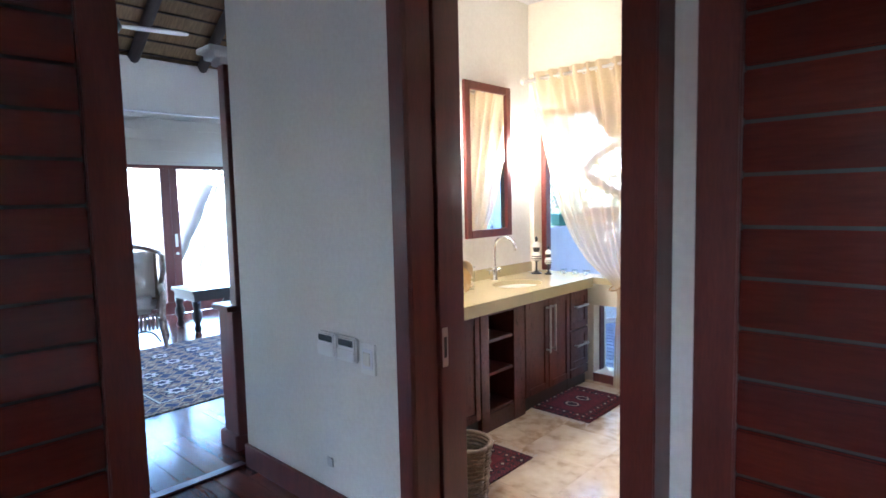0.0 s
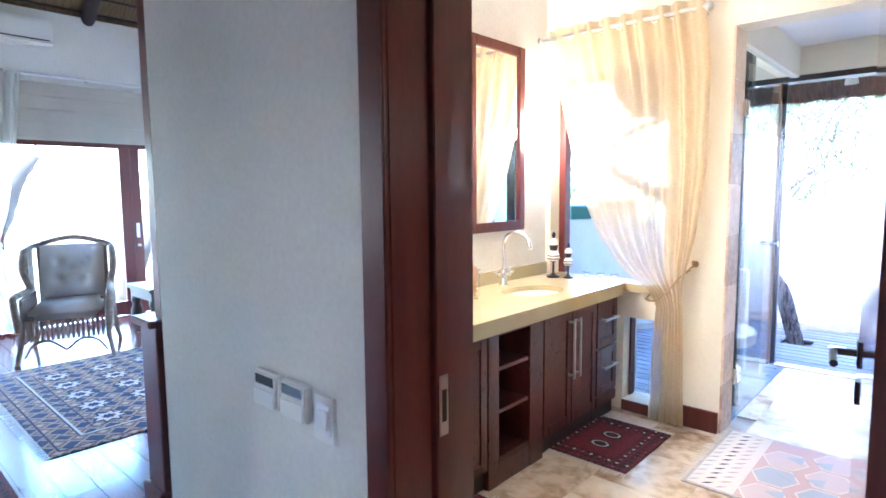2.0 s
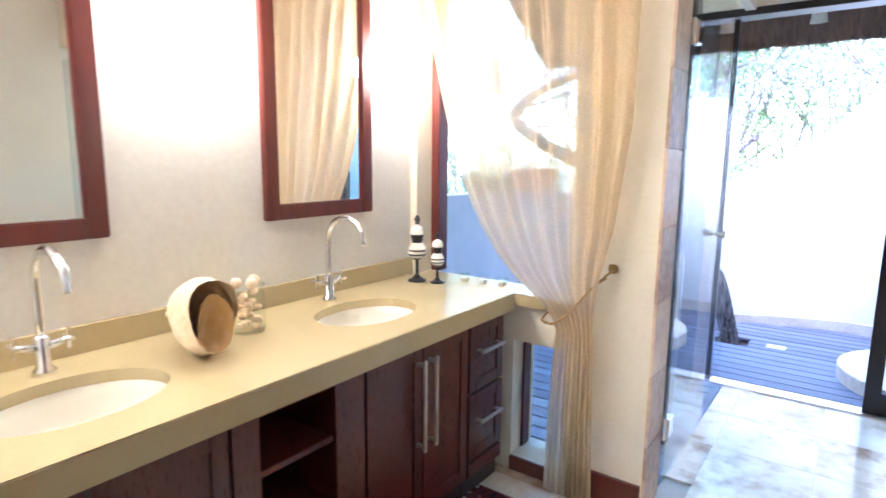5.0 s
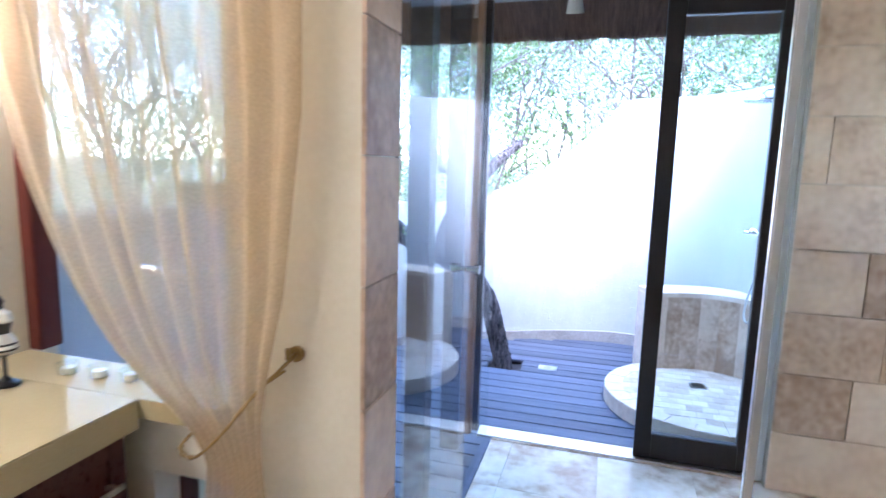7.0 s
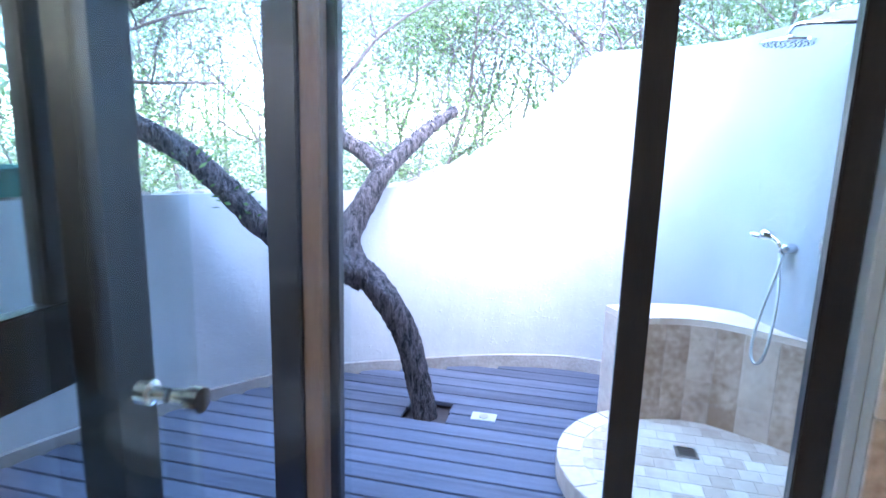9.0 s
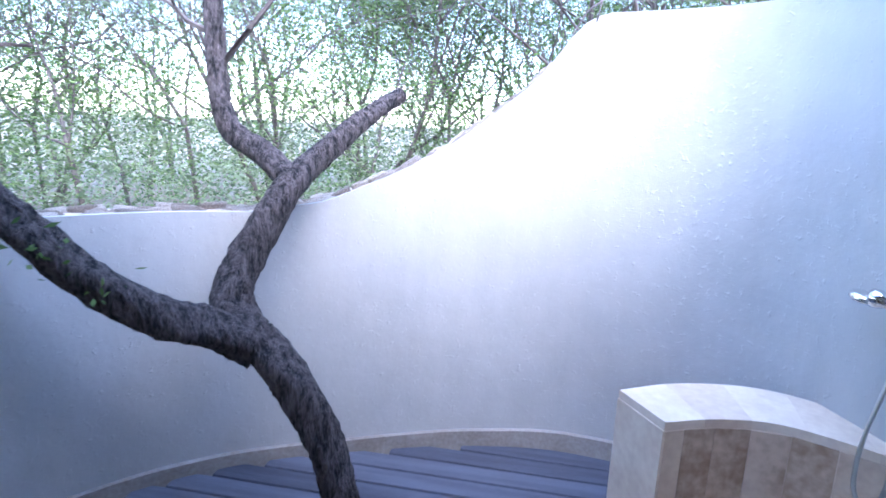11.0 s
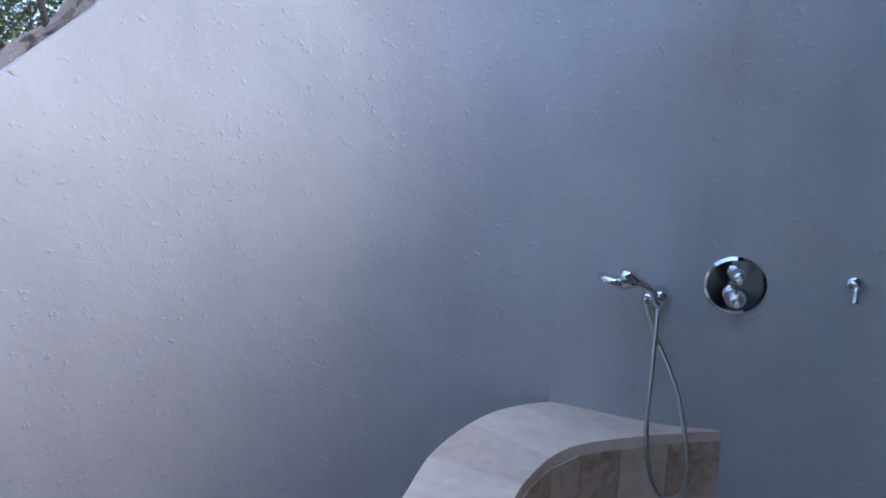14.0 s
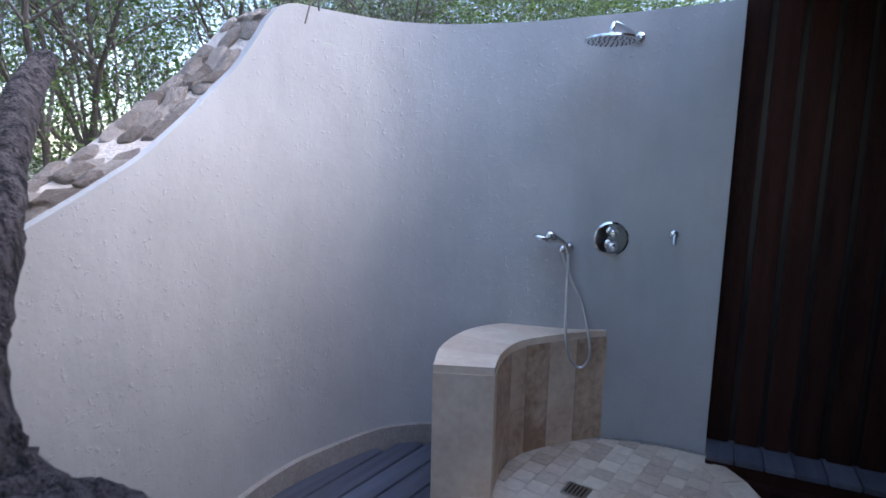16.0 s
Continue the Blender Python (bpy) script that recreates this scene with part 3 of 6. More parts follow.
deck = thing("deck", "weathered blue-grey timber deck boards", "deck", kind="structure")
solid("deck_bearers", POLE, (-3.8, 0.5, 6.13, 8.45, -0.31, -0.2), (-3.8, -1.72, 4.5, 6.13, -0.31, -0.2), label="dark deck bearers")
HOLE = (-1.85, 7.63)
y = 4.47
while y < 8.5:
    ym = y + 0.066
    xs = wall_span(ym)
    x0 = min(xs) if xs else -3.85
    x1 = max(xs) if len(xs) > 1 else 0.4
    if ym < 6.82:
        x1 = 0.42
    if ym < 6.16:
        x1 = -1.7
    runs = [(x0 + 0.02, x1 - 0.02)]
    if abs(ym - HOLE[1]) < 0.14:
        h = math.sqrt(max(0.15 ** 2 - (ym - HOLE[1]) ** 2, 0.0001))
        runs = [(x0 + 0.02, HOLE[0] - h), (HOLE[0] + h, x1 - 0.02)]
    for a, b in runs:
        if b - a > 0.05:
            part("board", box(a, b, y, y + 0.124, DZ - 0.028, DZ, 0.004), DECK, deck)
    y += 0.132

# ---- outdoor shower ----
CX, CY = -0.33, 7.22
ring = []
for k in range(48):
    a = math.tau * k / 48
    ring.append((CX + 0.72 * math.cos(a), CY + 0.66 * math.sin(a)))
ring = [(min(x, 0.33 - 0.5 * max(0.0, yy - 7.1)), yy) for x, yy in ring]
plat = thing("shower_platform", "raised round travertine shower floor with small tiles", "shower floor", kind="structure")
part("base", shape(ring, -0.3, -0.0535), TRAVWET, plat)
bm = bmesh.new()
rim = [((CX + 0.72 * math.cos(a), CY + 0.66 * math.sin(a)), (CX + 0.6 * math.cos(a), CY + 0.54 * math.sin(a))) for a in (math.tau * k / 24 for k in range(24))]
for k in range(24):
    (a, b), (c, d) = rim[k], rim[(k + 1) % 24]
    if max(a[0], c[0]) > 0.36:
        continue
    f = 0.03
    q = lambda u, v, w: (u[0] + (v[0] - u[0]) * w, u[1] + (v[1] - u[1]) * w)
    part("rim_tile", shape([q(a, c, f), q(a, c, 1 - f), q(b, d, 1 - f), q(b, d, f)], -0.065, -0.048), TRAVWET, plat)
tile_me = None
for i in range(-8, 9):
    for j in range(-8, 9):
        x, yy = CX + 0.098 * i + 0.049 * (j % 2), CY + 0.098 * j
        if ((x - CX) / 0.58) ** 2 + ((yy - CY) / 0.52) ** 2 > 1 or x > 0.25 or (abs(x + 0.40) < 0.07 and abs(yy - 7.36) < 0.07):
            continue
        if tile_me is None:
            ob = part("floor_tile", box(-0.048, 0.048, -0.048, 0.048, -0.01, 0.006, 0.0015), TRAVTILE, plat)
            tile_me = ob.data
        else:
            ob = new("floor_tile", tile_me)
            ob.parent = plat
        ob.location = (x, yy, -0.056)
drain = thing("floor_drain", "square steel shower drain grate", "drain", at=(-0.40, 7.36, -0.052))
part("plate", box(-0.055, 0.055, -0.055, 0.055, 0, 0.008, 0.002), STEEL, drain)
# black bars on the uncut plate give the slots' shade by colour
for k in range(5):
    part("slot_shade", box(-0.04, 0.04, -0.04 + 0.018 * k, -0.032 + 0.018 * k, 0.008, 0.0095), BLACK, drain)
dd = thing("deck_drain", "small pale square plate in the deck", "drain cover", at=(-1.5, 7.64, DZ))
part("plate", box(-0.075, 0.075, -0.05, 0.05, 0.0, 0.006, 0.002), ALU, dd)
part("grate", lathe([(0.03, 0.006), (0.03, 0.009), (0.01, 0.01)], 14), STEEL, dd)

# low curved wall beside the shower
inner = smooth_line([(0.19, 7.47, 0), (-0.06, 7.635, 0), (-0.28, 7.735, 0), (-0.5, 7.715, 0), (-0.69, 7.64, 0)], 5)
outer = smooth_line([(0.05, 7.72, 0), (-0.02, 7.93, 0), (-0.27, 8.045, 0), (-0.58, 8.0, 0), (-0.825, 7.87, 0)], 5)
low = thing("low_wall", "low curved shower wall clad in beige travertine", "low wall", kind="structure")
part("core", shape([(p.x, p.y) for p in inner] + [(p.x, p.y) for p in reversed(outer)], -0.3, 0.52), TRAVWET, low)
LZ = 0.555
for k in range(0, 20, 4):
    a = [inner[k + j] for j in range(5)]
    b = [outer[k + j] for j in range(5)]
    part("cap_tile", shape([(p.x, p.y) for p in a] + [(p.x, p.y) for p in reversed(b)], 0.5205, LZ), TRAVWET, low)
for k in range(0, 20, 3):
    a, b = inner[k], inner[min(k + 3, 20)]
    d = (b - a).normalized()
    n = Vector((d.y, -d.x, 0))
    if n.y > 0:
        n = -n
    e = d * 0.0015
    o = n * 0.004
    for z0, z1 in ((-0.05, 0.52),) if k != 9 else ((-0.05, 0.2), (0.203, 0.52)):
        part("face_tile", shape([((a + e).x, (a + e).y), ((b - e).x, (b - e).y), ((b - e + o).x, (b - e + o).y), ((a + e + o).x, (a + e + o).y)], z0, z1), TRAV, low)
a, b = inner[-1], outer[-1]
part("end_tile", shape([(a.x - 0.004, a.y - 0.0015), (a.x, a.y), (b.x, b.y), (b.x - 0.004, b.y - 0.0015)], -0.15, 0.52), TRAVWET, low)


def on_wall(x, y):
    """Nearest point of the wall's face and the way off it towards the deck."""
    i = min(range(len(line)), key=lambda k: (line[k].x - x) ** 2 + (line[k].y - y) ** 2)
    return line[i], -wall_normal(i)


def facing(p, n, z):
    """Frame with x along the wall, y out of it."""
    xx = Vector((n.y, -n.x, 0))
    return Matrix(((xx.x, n.x, 0, p.x), (xx.y, n.y, 0, p.y), (0, 0, 1, z), (0, 0, 0, 1)))


def along_y(profile, sides=24):
    """A turned part whose axis points out of the wall."""
    bm = lathe(profile, sides)
    bmesh.ops.rotate(bm, verts=bm.verts, matrix=Matrix.Rotation(radians(-90), 3, "X"))
    return bm


p, n = on_wall(0.175, 7.48)
mixer = thing("shower_mixer", "round chrome shower mixer plate with two knobs", "shower mixer")
mixer.matrix_world = facing(p, n, 1.045)
part("plate", along_y([(0.09, 0), (0.09, 0.006), (0.08, 0.012), (0.02, 0.014)], 32), CHROME, mixer, smooth=False)
for dz in (0.038, -0.034):
    r = 0.022 if dz > 0 else 0.03
    bm = along_y([(r * 0.8, 0.01), (r * 0.8, 0.03), (r, 0.034), (r, 0.05), (r * 0.7, 0.054), (r * 0.7, 0.07), (r * 0.3, 0.074)], 16)
    bmesh.ops.translate(bm, verts=bm.verts, vec=(0, 0, dz))
    k = part("knob", bm, CHROME, mixer, smooth=True)
    bm = tube([(0, 0.06, dz), (0.0, 0.085, dz - 0.012)], 0.008, 8)
    part("lever", bm, CERAMIC, k, "white lever tip")

p, n = on_wall(0.31, 7.2)
hook = thing("robe_hook", "small chrome wall hook", "hook")
hook.matrix_world = facing(p, n, 1.08)
part("rosette", along_y([(0.024, 0), (0.024, 0.008), (0.012, 0.012)], 16), CHROME, hook, smooth=True)
part("peg", tube(smooth_line([(0, 0.008, 0), (0, 0.035, -0.005), (0, 0.045, -0.025), (0, 0.05, -0.045)], 4), [0.009] * 12 + [0.013], 10), CHROME, hook, smooth=True)

p, n = on_wall(0.055, 7.66)
hs = thing("hand_shower", "chrome hand shower on a wall bracket with a hanging steel hose", "hand shower")
hs.matrix_world = facing(p, n, 1.02)
part("bracket", tube([(0, 0, -0.02), (0, 0.05, -0.02), (0, 0.07, -0.005)], [0.028, 0.026, 0.018], 12), CHROME, hs, smooth=True)
part("outlet", tube([(0.035, 0, -0.03), (0.035, 0.04, -0.03), (0.035, 0.05, -0.05)], [0.02, 0.017, 0.01], 10), CHROME, hs, smooth=True)
part("handle", tube(smooth_line([(0, 0.06, -0.05), (0.02, 0.07, 0.0), (0.07, 0.085, 0.03), (0.12, 0.095, 0.042)], 4), [0.011, 0.012, 0.013, 0.013, 0.013, 0.014, 0.015, 0.016, 0.02, 0.03, 0.034, 0.034, 0.03], 12), CHROME, hs, smooth=True)
bm = lathe([(0.012, 0.012), (0.04, 0.006), (0.045, -0.008), (0.04, -0.014)], 20)
bmesh.ops.rotate(bm, verts=bm.verts, matrix=Matrix.Rotation(radians(-14), 3, "Y"))
bmesh.ops.translate(bm, verts=bm.verts, vec=(0.14, 0.098, 0.036))
part("spray_head", bm, CHROME, hs, smooth=True)
part("hose", tube(smooth_line([(0.0, 0.06, -0.05), (0.0, 0.1, -0.2), (0.0, 0.16, -0.42), (-0.03, 0.2, -0.56), (-0.085, 0.21, -0.6), (-0.125, 0.2, -0.52), (-0.08, 0.13, -0.3), (0.0, 0.07, -0.14), (0.035, 0.05, -0.05)], 8), 0.0075, 8), STEEL, hs, smooth=True)

p, n = on_wall(0.2, 7.43)
n = Vector((-1, 0.0, 0))
rain = thing("rain_shower", "flat round chrome rain shower head on a bent arm", "shower head")
rain.matrix_world = facing(p, n, 1.972)
part("arm", tube(smooth_line([(0, 0, 0.075), (0, 0.15, 0.08), (0, 0.33, 0.078), (0, 0.372, 0.05), (0, 0.375, 0.01)], 6), 0.011, 10), CHROME, rain, smooth=True)
part("flange", along_y([(0.03, 0), (0.03, 0.008), (0.012, 0.014)], 20), CHROME, rain, smooth=True).location.z = 0.075
part("head", lathe([(0.014, 0.03), (0.03, 0.014), (0.115, 0.004), (0.118, -0.006), (0.112, -0.01)], 36, at=(0, 0.375, 0)), CHROME, rain)
bm = bmesh.new()
for r, c in ((0.03, 8), (0.055, 14), (0.08, 20), (0.1, 26)):
    for k in range(c):
        a = math.tau * k / c
        lathe([(0.003, -0.013), (0.003, -0.009)], 5, bm, (r * math.cos(a), 0.375 + r * math.sin(a), 0))
part("nozzles", bm, BLACK, rain, "dark rubber nozzles")

# timber gate between shower wall and house
swing = Matrix.Translation((0.42, 7.0, 0)) @ Matrix.Rotation(radians(11), 4, "Z") @ Matrix.Translation((-0.42, -7.0, 0))
gate = thing("timber_gate", "tall dark timber gate of upright boards", "gate")
gate.matrix_world = swing
for k in range(6):
    y0 = 6.2 + 0.135 * k
    part("board", box(0.42, 0.445, y0, y0 + 0.108, 0.0, 2.6, 0.005), GATEWOOD, gate)
part("backing", box(0.455, 0.48, 6.18, 7.02, 0.0, 2.6), BLACKWOOD, gate)
lt = part("latch", box(0.39, 0.42, 6.27, 6.3, 0.93, 1.05, 0.004), BRASS, gate, "small worn brass latch")
part("latch_knob", tube([(0.39, 6.285, 1.0), (0.36, 6.285, 1.0)], 0.014, 10), BRASS, lt)
step = thing("gate_step", "weathered blue-grey boarded step below the gate", "step")
step.matrix_world = swing
for k in range(6):
    y0 = 6.2 + 0.131 * k
    part("board", box(0.225, 0.5, y0, y0 + 0.124, -0.028, 0.0, 0.004), DECK, step)
part("riser", box(0.24, 0.27, 6.2, 6.98, -0.152, -0.029, 0.003), GATEWOOD, step, "dark riser board")
part("lower_tread", box(0.17, 0.239, 6.2, 6.98, -0.152, -0.09, 0.004), GATEWOOD, step, "dark lower board")
part("bearer", box(0.28, 0.5, 6.25, 6.95, -0.152, -0.03), BLACKWOOD, step)
solid("gate_post", BLACKWOOD, (0.36, 0.56, 6.157, 6.177, -0.15, 2.6), label="dark gate post against the house")
solid("wall_house_north", RENDER, (-0.3, 2.2, 6.15, 6.155, -0.3, 2.6), label="grey rendered house wall")

# ---- sliding door to the deck ----
slide = thing("sliding_door", "dark timber glazed sliding door leaf", "door", kind="structure")
part("stile", box(-0.895, -0.815, 6.03, 6.075, 0.0, 2.33, 0.004), BLACKWOOD, slide)
part("stile", box(-0.41, -0.333, 6.03, 6.075, 0.0, 2.33, 0.004), BLACKWOOD, slide)
part("bottom_rail", box(-0.815, -0.41, 6.03, 6.075, 0.0, 0.14, 0.004), BLACKWOOD, slide)
part("top_rail", box(-0.815, -0.41, 6.03, 6.075, 2.21, 2.33, 0.004), BLACKWOOD, slide)
part("pane", box(-0.815, -0.41, 6.049, 6.055, 0.14, 2.21), GLASS, slide).visible_shadow = False
fr = thing("door_frame", "dark timber sliding door frame with a bare brown edge", "door frame", kind="structure")
part("head", box(-1.97, -0.3, 5.98, 6.14, 2.335, 2.379, 0.004), BLACKWOOD, fr)
part("jamb", box(-0.331, -0.3, 5.98, 6.14, 0.0, 2.335, 0.004), ALU, fr, "pale painted jamb")
part("post", box(-1.935, -1.83, 5.97, 6.12, -0.1, 2.334, 0.004), BLACKWOOD, fr)
part("stile_edge", box(-1.829, -1.765, 5.985, 6.04, 0.0, 2.334, 0.004), EDGEWOOD, fr, "bare brown leaf edge")
part("stile_face", box(-1.829, -1.735, 6.041, 6.085, 0.0, 2.334, 0.004), BLACKWOOD, fr)
part("track", box(-1.73, -0.3, 6.0, 6.12, -0.011, 0.004, 0.001), STEEL, fr)
solid("eave_post", BLACKWOOD, (-1.88, -1.79, 5.22, 5.31, -0.3, 2.62), label="dark timber post outside the shower glazing")
side = thing("side_glazing", "fixed glass side of the shower room", "window", kind="structure")
part("pane", box(-1.672, -1.664, 4.45, 5.97, 0.0, 2.36), SIDEGLASS, side).visible_shadow = False
part("head", box(-1.7, -1.64, 4.45, 5.97, 2.361, 2.6, 0.003), CREAM, side, "cream header over the pane")
part("sill", box(-1.69, -1.645, 4.45, 5.97, -0.2, -0.004, 0.003), DECK, side)

# frameless shower door, standing open, and the fixed screen
gd = thing("shower_door", "open frameless glass shower door with chrome hinges", "glass door")
part("glass_leaf", box(-1.617, -1.609, 4.45, 5.2, 0.05, 2.24, 0.001), DOORGLASS, gd).visible_shadow = False
for z in (0.32, 1.965):
    h = part("hinge", box(-1.632, -1.594, 4.43, 4.5, z - 0.045, z + 0.045, 0.004), CHROME, gd)
    part("pin", tube([(-1.613, 4.425, z - 0.05), (-1.613, 4.425, z + 0.05)], 0.009, 8), CHROME, h)
for s in (-1, 1):
    bm = tube([(-1.613 + s * 0.006, 5.14, 1.1), (-1.613 + s * 0.03, 5.14, 1.1), (-1.613 + s * 0.034, 5.14, 1.1), (-1.613 + s * 0.055, 5.14, 1.1)], [0.012, 0.012, 0.02, 0.02], 14)
    part("knob", bm, CHROME, gd, "short chrome knob")
sc = thing("shower_screen", "fixed clear glass shower screen in a pale channel", "glass screen")
part("pane", box(-0.79, 1.19, 4.24, 4.248, 0.015, 2.3), DOORGLASS, sc).visible_shadow = False
part("edge_channel", box(-0.808, -0.79, 4.233, 4.255, 0.0, 2.3, 0.003), ALU, sc)
part("floor_channel", box(-0.789, 1.19, 4.233, 4.255, 0.0, 0.014), ALU, sc)
fit2 = thing("wall_mixer", "chrome shower fittings on the tiled wall", "shower mixer", at=(1.2, 5.4, 0))
part("plate", tube([(0, 0, 1.1), (-0.02, 0, 1.1)], 0.07, 20), CHROME, fit2)
part("knob", tube([(-0.02, 0, 1.1), (-0.06, 0, 1.1)], 0.025, 12), CHROME, fit2)
part("shower_arm", tube([(0, 0, 2.0), (-0.2, 0, 2.02), (-0.25, 0, 1.97)], 0.012, 8), CHROME, fit2)
part("shower_rose", lathe([(0.02, 0.03), (0.08, 0.0), (0.08, -0.01)], 20, at=(-0.25, 0, 1.94)), CHROME, fit2)

# ---- bathroom window, sash and voile curtain ----
win = thing("window_1", "dark timber window over the vanity, sash swung open outwards", "window", kind="structure")
part("frame_post", box(-2.84, -2.79, 4.36, 4.44, 0.88, 2.3, 0.004), WOOD, win)
part("frame_head", box(-2.789, -2.0, 4.36, 4.44, 2.24, 2.3, 0.004), WOOD, win)
part("frame_post", box(-2.05, -2.0, 4.36, 4.44, 0.88, 2.239, 0.004), WOOD, win)
sash = part("sash", box(-2.02, -1.975, 4.47, 5.36, 1.0, 1.17, 0.004), BLACKWOOD, win)
part("sash_stile", box(-2.02, -1.975, 5.27, 5.36, 1.171, 2.2, 0.004), BLACKWOOD, sash)
part("sash_stile", box(-2.02, -1.975, 4.47, 4.55, 1.171, 2.2, 0.004), BLACKWOOD, sash)
part("sash_rail", box(-2.02, -1.975, 4.55, 5.269, 2.11, 2.2, 0.004), BLACKWOOD, sash)
part("sash_pane", box(-2.0, -1.995, 4.551, 5.269, 1.171, 2.11), GLASS, sash).visible_shadow = False
part("stay", tube([(-2.42, 4.4, 1.17), (-2.3, 4.42, 1.15), (-2.18, 4.42, 1.17)], 0.012, 8), STEEL, win)
lowwin = thing("window_2", "small low window beside the vanity", "window", kind="structure")
part("pane", box(-2.26, -2.0, 4.36, 4.366, 0.07, 0.64), GLASS, lowwin).visible_shadow = False
part("frame", box(-2.258, -2.246, 4.33, 4.4, 0.072, 0.638, 0.003), WOOD, lowwin)
part("frame", box(-2.014, -2.002, 4.33, 4.4, 0.072, 0.638, 0.003), WOOD, lowwin)

rod = thing("curtain_rod", "brushed nickel curtain rod with ball ends", "curtain rod", at=(0, 4.14, 2.52))
part("rod", tube([(-2.86, 0, 0), (-1.76, 0, 0)], 0.013, 12), STEEL, rod)
for x in (-2.865, -1.75):
    part("finial", lathe([(0.005, -0.028), (0.02, -0.02), (0.027, 0), (0.02, 0.02), (0.005, 0.028)], 14, at=(x, 0, 0)), STEEL, rod, smooth=True)
for x in (-2.82, -1.79):
    part("bracket", tube([(x, 0, -0.005), (x, 0.1, -0.02)], 0.009, 8), STEEL, rod)

LEFT = [(0.02, -2.04), (0.4, -2.03), (0.7, -2.015), (0.8, -2.0), (0.9, -2.13), (1.0, -2.27), (1.2, -2.42), (1.43, -2.53), (1.7, -2.61), (1.95, -2.67), (2.3, -2.75), (2.58, -2.80)]
RIGHT = [(0.02, -1.815), (0.4, -1.83), (0.7, -1.84), (0.8, -1.85), (0.9, -1.845), (1.03, -1.82), (1.2, -1.78), (1.6, -1.735), (2.2, -1.735), (2.58, -1.785)]
cur = thing("voile_curtain", "sheer cream voile curtain gathered by a rope tie", "curtain")
bm = bmesh.new()
NU, NV = 150, 70
grid = []
for j in range(NV + 1):
    z = 0.02 + 2.56 * j / NV
    l, r = lerp(LEFT, z), lerp(RIGHT, z)
    l = (l + lerp(LEFT, z + 0.05) + lerp(LEFT, z - 0.05)) / 3
    wide = (r - l) / 1.0
    row = []
    for i in range(NU + 1):
        u = i / NU
        u2 = u + 0.012 * math.sin(u * 23 + z * 1.3)
        amp = 0.036 if z > 2.0 else 0.03 * min(1, wide + 0.35)
        a = 0.7 * math.sin(u * math.tau * 9) + 0.3 * noise.noise(Vector((u * 14, z * 0.9, 1.0))) * (1.6 if z < 2.2 else 0.5)
        dy = amp * a
        row.append(bm.verts.new((l + (r - l) * u2, 4.145 + dy, z)))
    grid.append(row)
for a, b in zip(grid, grid[1:]):
    for i in range(NU):
        bm.faces.new((a[i], a[i + 1], b[i + 1], b[i]))
part("cloth", bm, VOILE, cur, smooth=True)
for k in range(9):
    x = -2.8 + 0.112 * (k + 0.5)
    part("eyelet", tube([(x + 0.022 * math.cos(a), 4.14 + 0.004 * k % 2, 2.52 + 0.022 * math.sin(a)) for a in (math.tau * s / 12 for s in range(13))], 0.005, 6), STEEL, cur)
tie = thing("curtain_tie", "twisted gold rope curtain tieback", "tieback")
rope = smooth_line([(-1.81, 4.2, 1.02), (-1.86, 4.13, 0.955), (-1.92, 4.095, 0.87), (-1.99, 4.085, 0.805), (-2.06, 4.12, 0.80), (-2.05, 4.18, 0.83), (-1.95, 4.2, 0.9), (-1.83, 4.21, 0.99)], 8)
for s in (0, math.pi):
    part("strand", tube([p + Vector((0.004 * math.cos(i * 0.9 + s), 0.004 * math.sin(i * 0.9 + s), 0.003 * math.cos(i * 0.9 + s))) for i, p in enumerate(rope)], 0.004, 6), BRASS, tie, smooth=True)
hk = thing("tieback_hook", "small brass tieback hook on the wall", "hook", at=(-1.808, WY, 1.03))
part("rosette", tube([(0, 0, 0), (0, -0.01, 0)], 0.02, 12), BRASS, hk)
part("prong", tube(smooth_line([(0, -0.01, 0), (0, -0.04, -0.005), (0, -0.045, 0.025)], 4), 0.006, 8), BRASS, hk)

# ---- vanity ----
FX = -2.27           # face of the cabinets


def shaker(name, y0, y1, z0, z1, parent, label=""):
    """A framed door or drawer front with a sunk panel."""
    bm = bmesh.new()
    w = 0.05 if min(y1 - y0, z1 - z0) > 0.16 else 0.035
    for b in ((y0, y0 + w, z0, z1), (y1 - w, y1, z0, z1), (y0 + w, y1 - w, z0, z0 + w), (y0 + w, y1 - w, z1 - w, z1)):
        box(FX - 0.02, FX, b[0], b[1], b[2], b[3], 0.002, bm)
    box(FX - 0.02, FX - 0.009, y0 + w, y1 - w, z0 + w, z1 - w, 0, bm)
    return part(name, bm, WOOD_Y, parent, label)


def pull(points, parent):
    return part("handle", points, STEEL, parent, "brushed steel bar handle")


def upright(y, z0, z1):
    bm = box(FX + 0.03, FX + 0.042, y - 0.008, y + 0.008, z0, z1, 0.003)
    for z in (z0 + 0.02, z1 - 0.02):
        box(FX, FX + 0.03, y - 0.005, y + 0.005, z - 0.006, z + 0.006, 0, bm)
    return bm


def cupboard(name, y0, y1, label):
    ob = thing(name, label, "cabinet", "vanity cabinets")
    part("body", box(WX, FX - 0.022, y0, y1, 0.1, 0.66), WOOD, ob)
    part("front_rail", box(FX - 0.04, FX - 0.022, y0, y1, 0.661, 0.795), WOOD, ob)
    part("plinth", box(WX, FX - 0.03, y0, y1, 0.0, 0.1), BLACKWOOD, ob)
    return ob


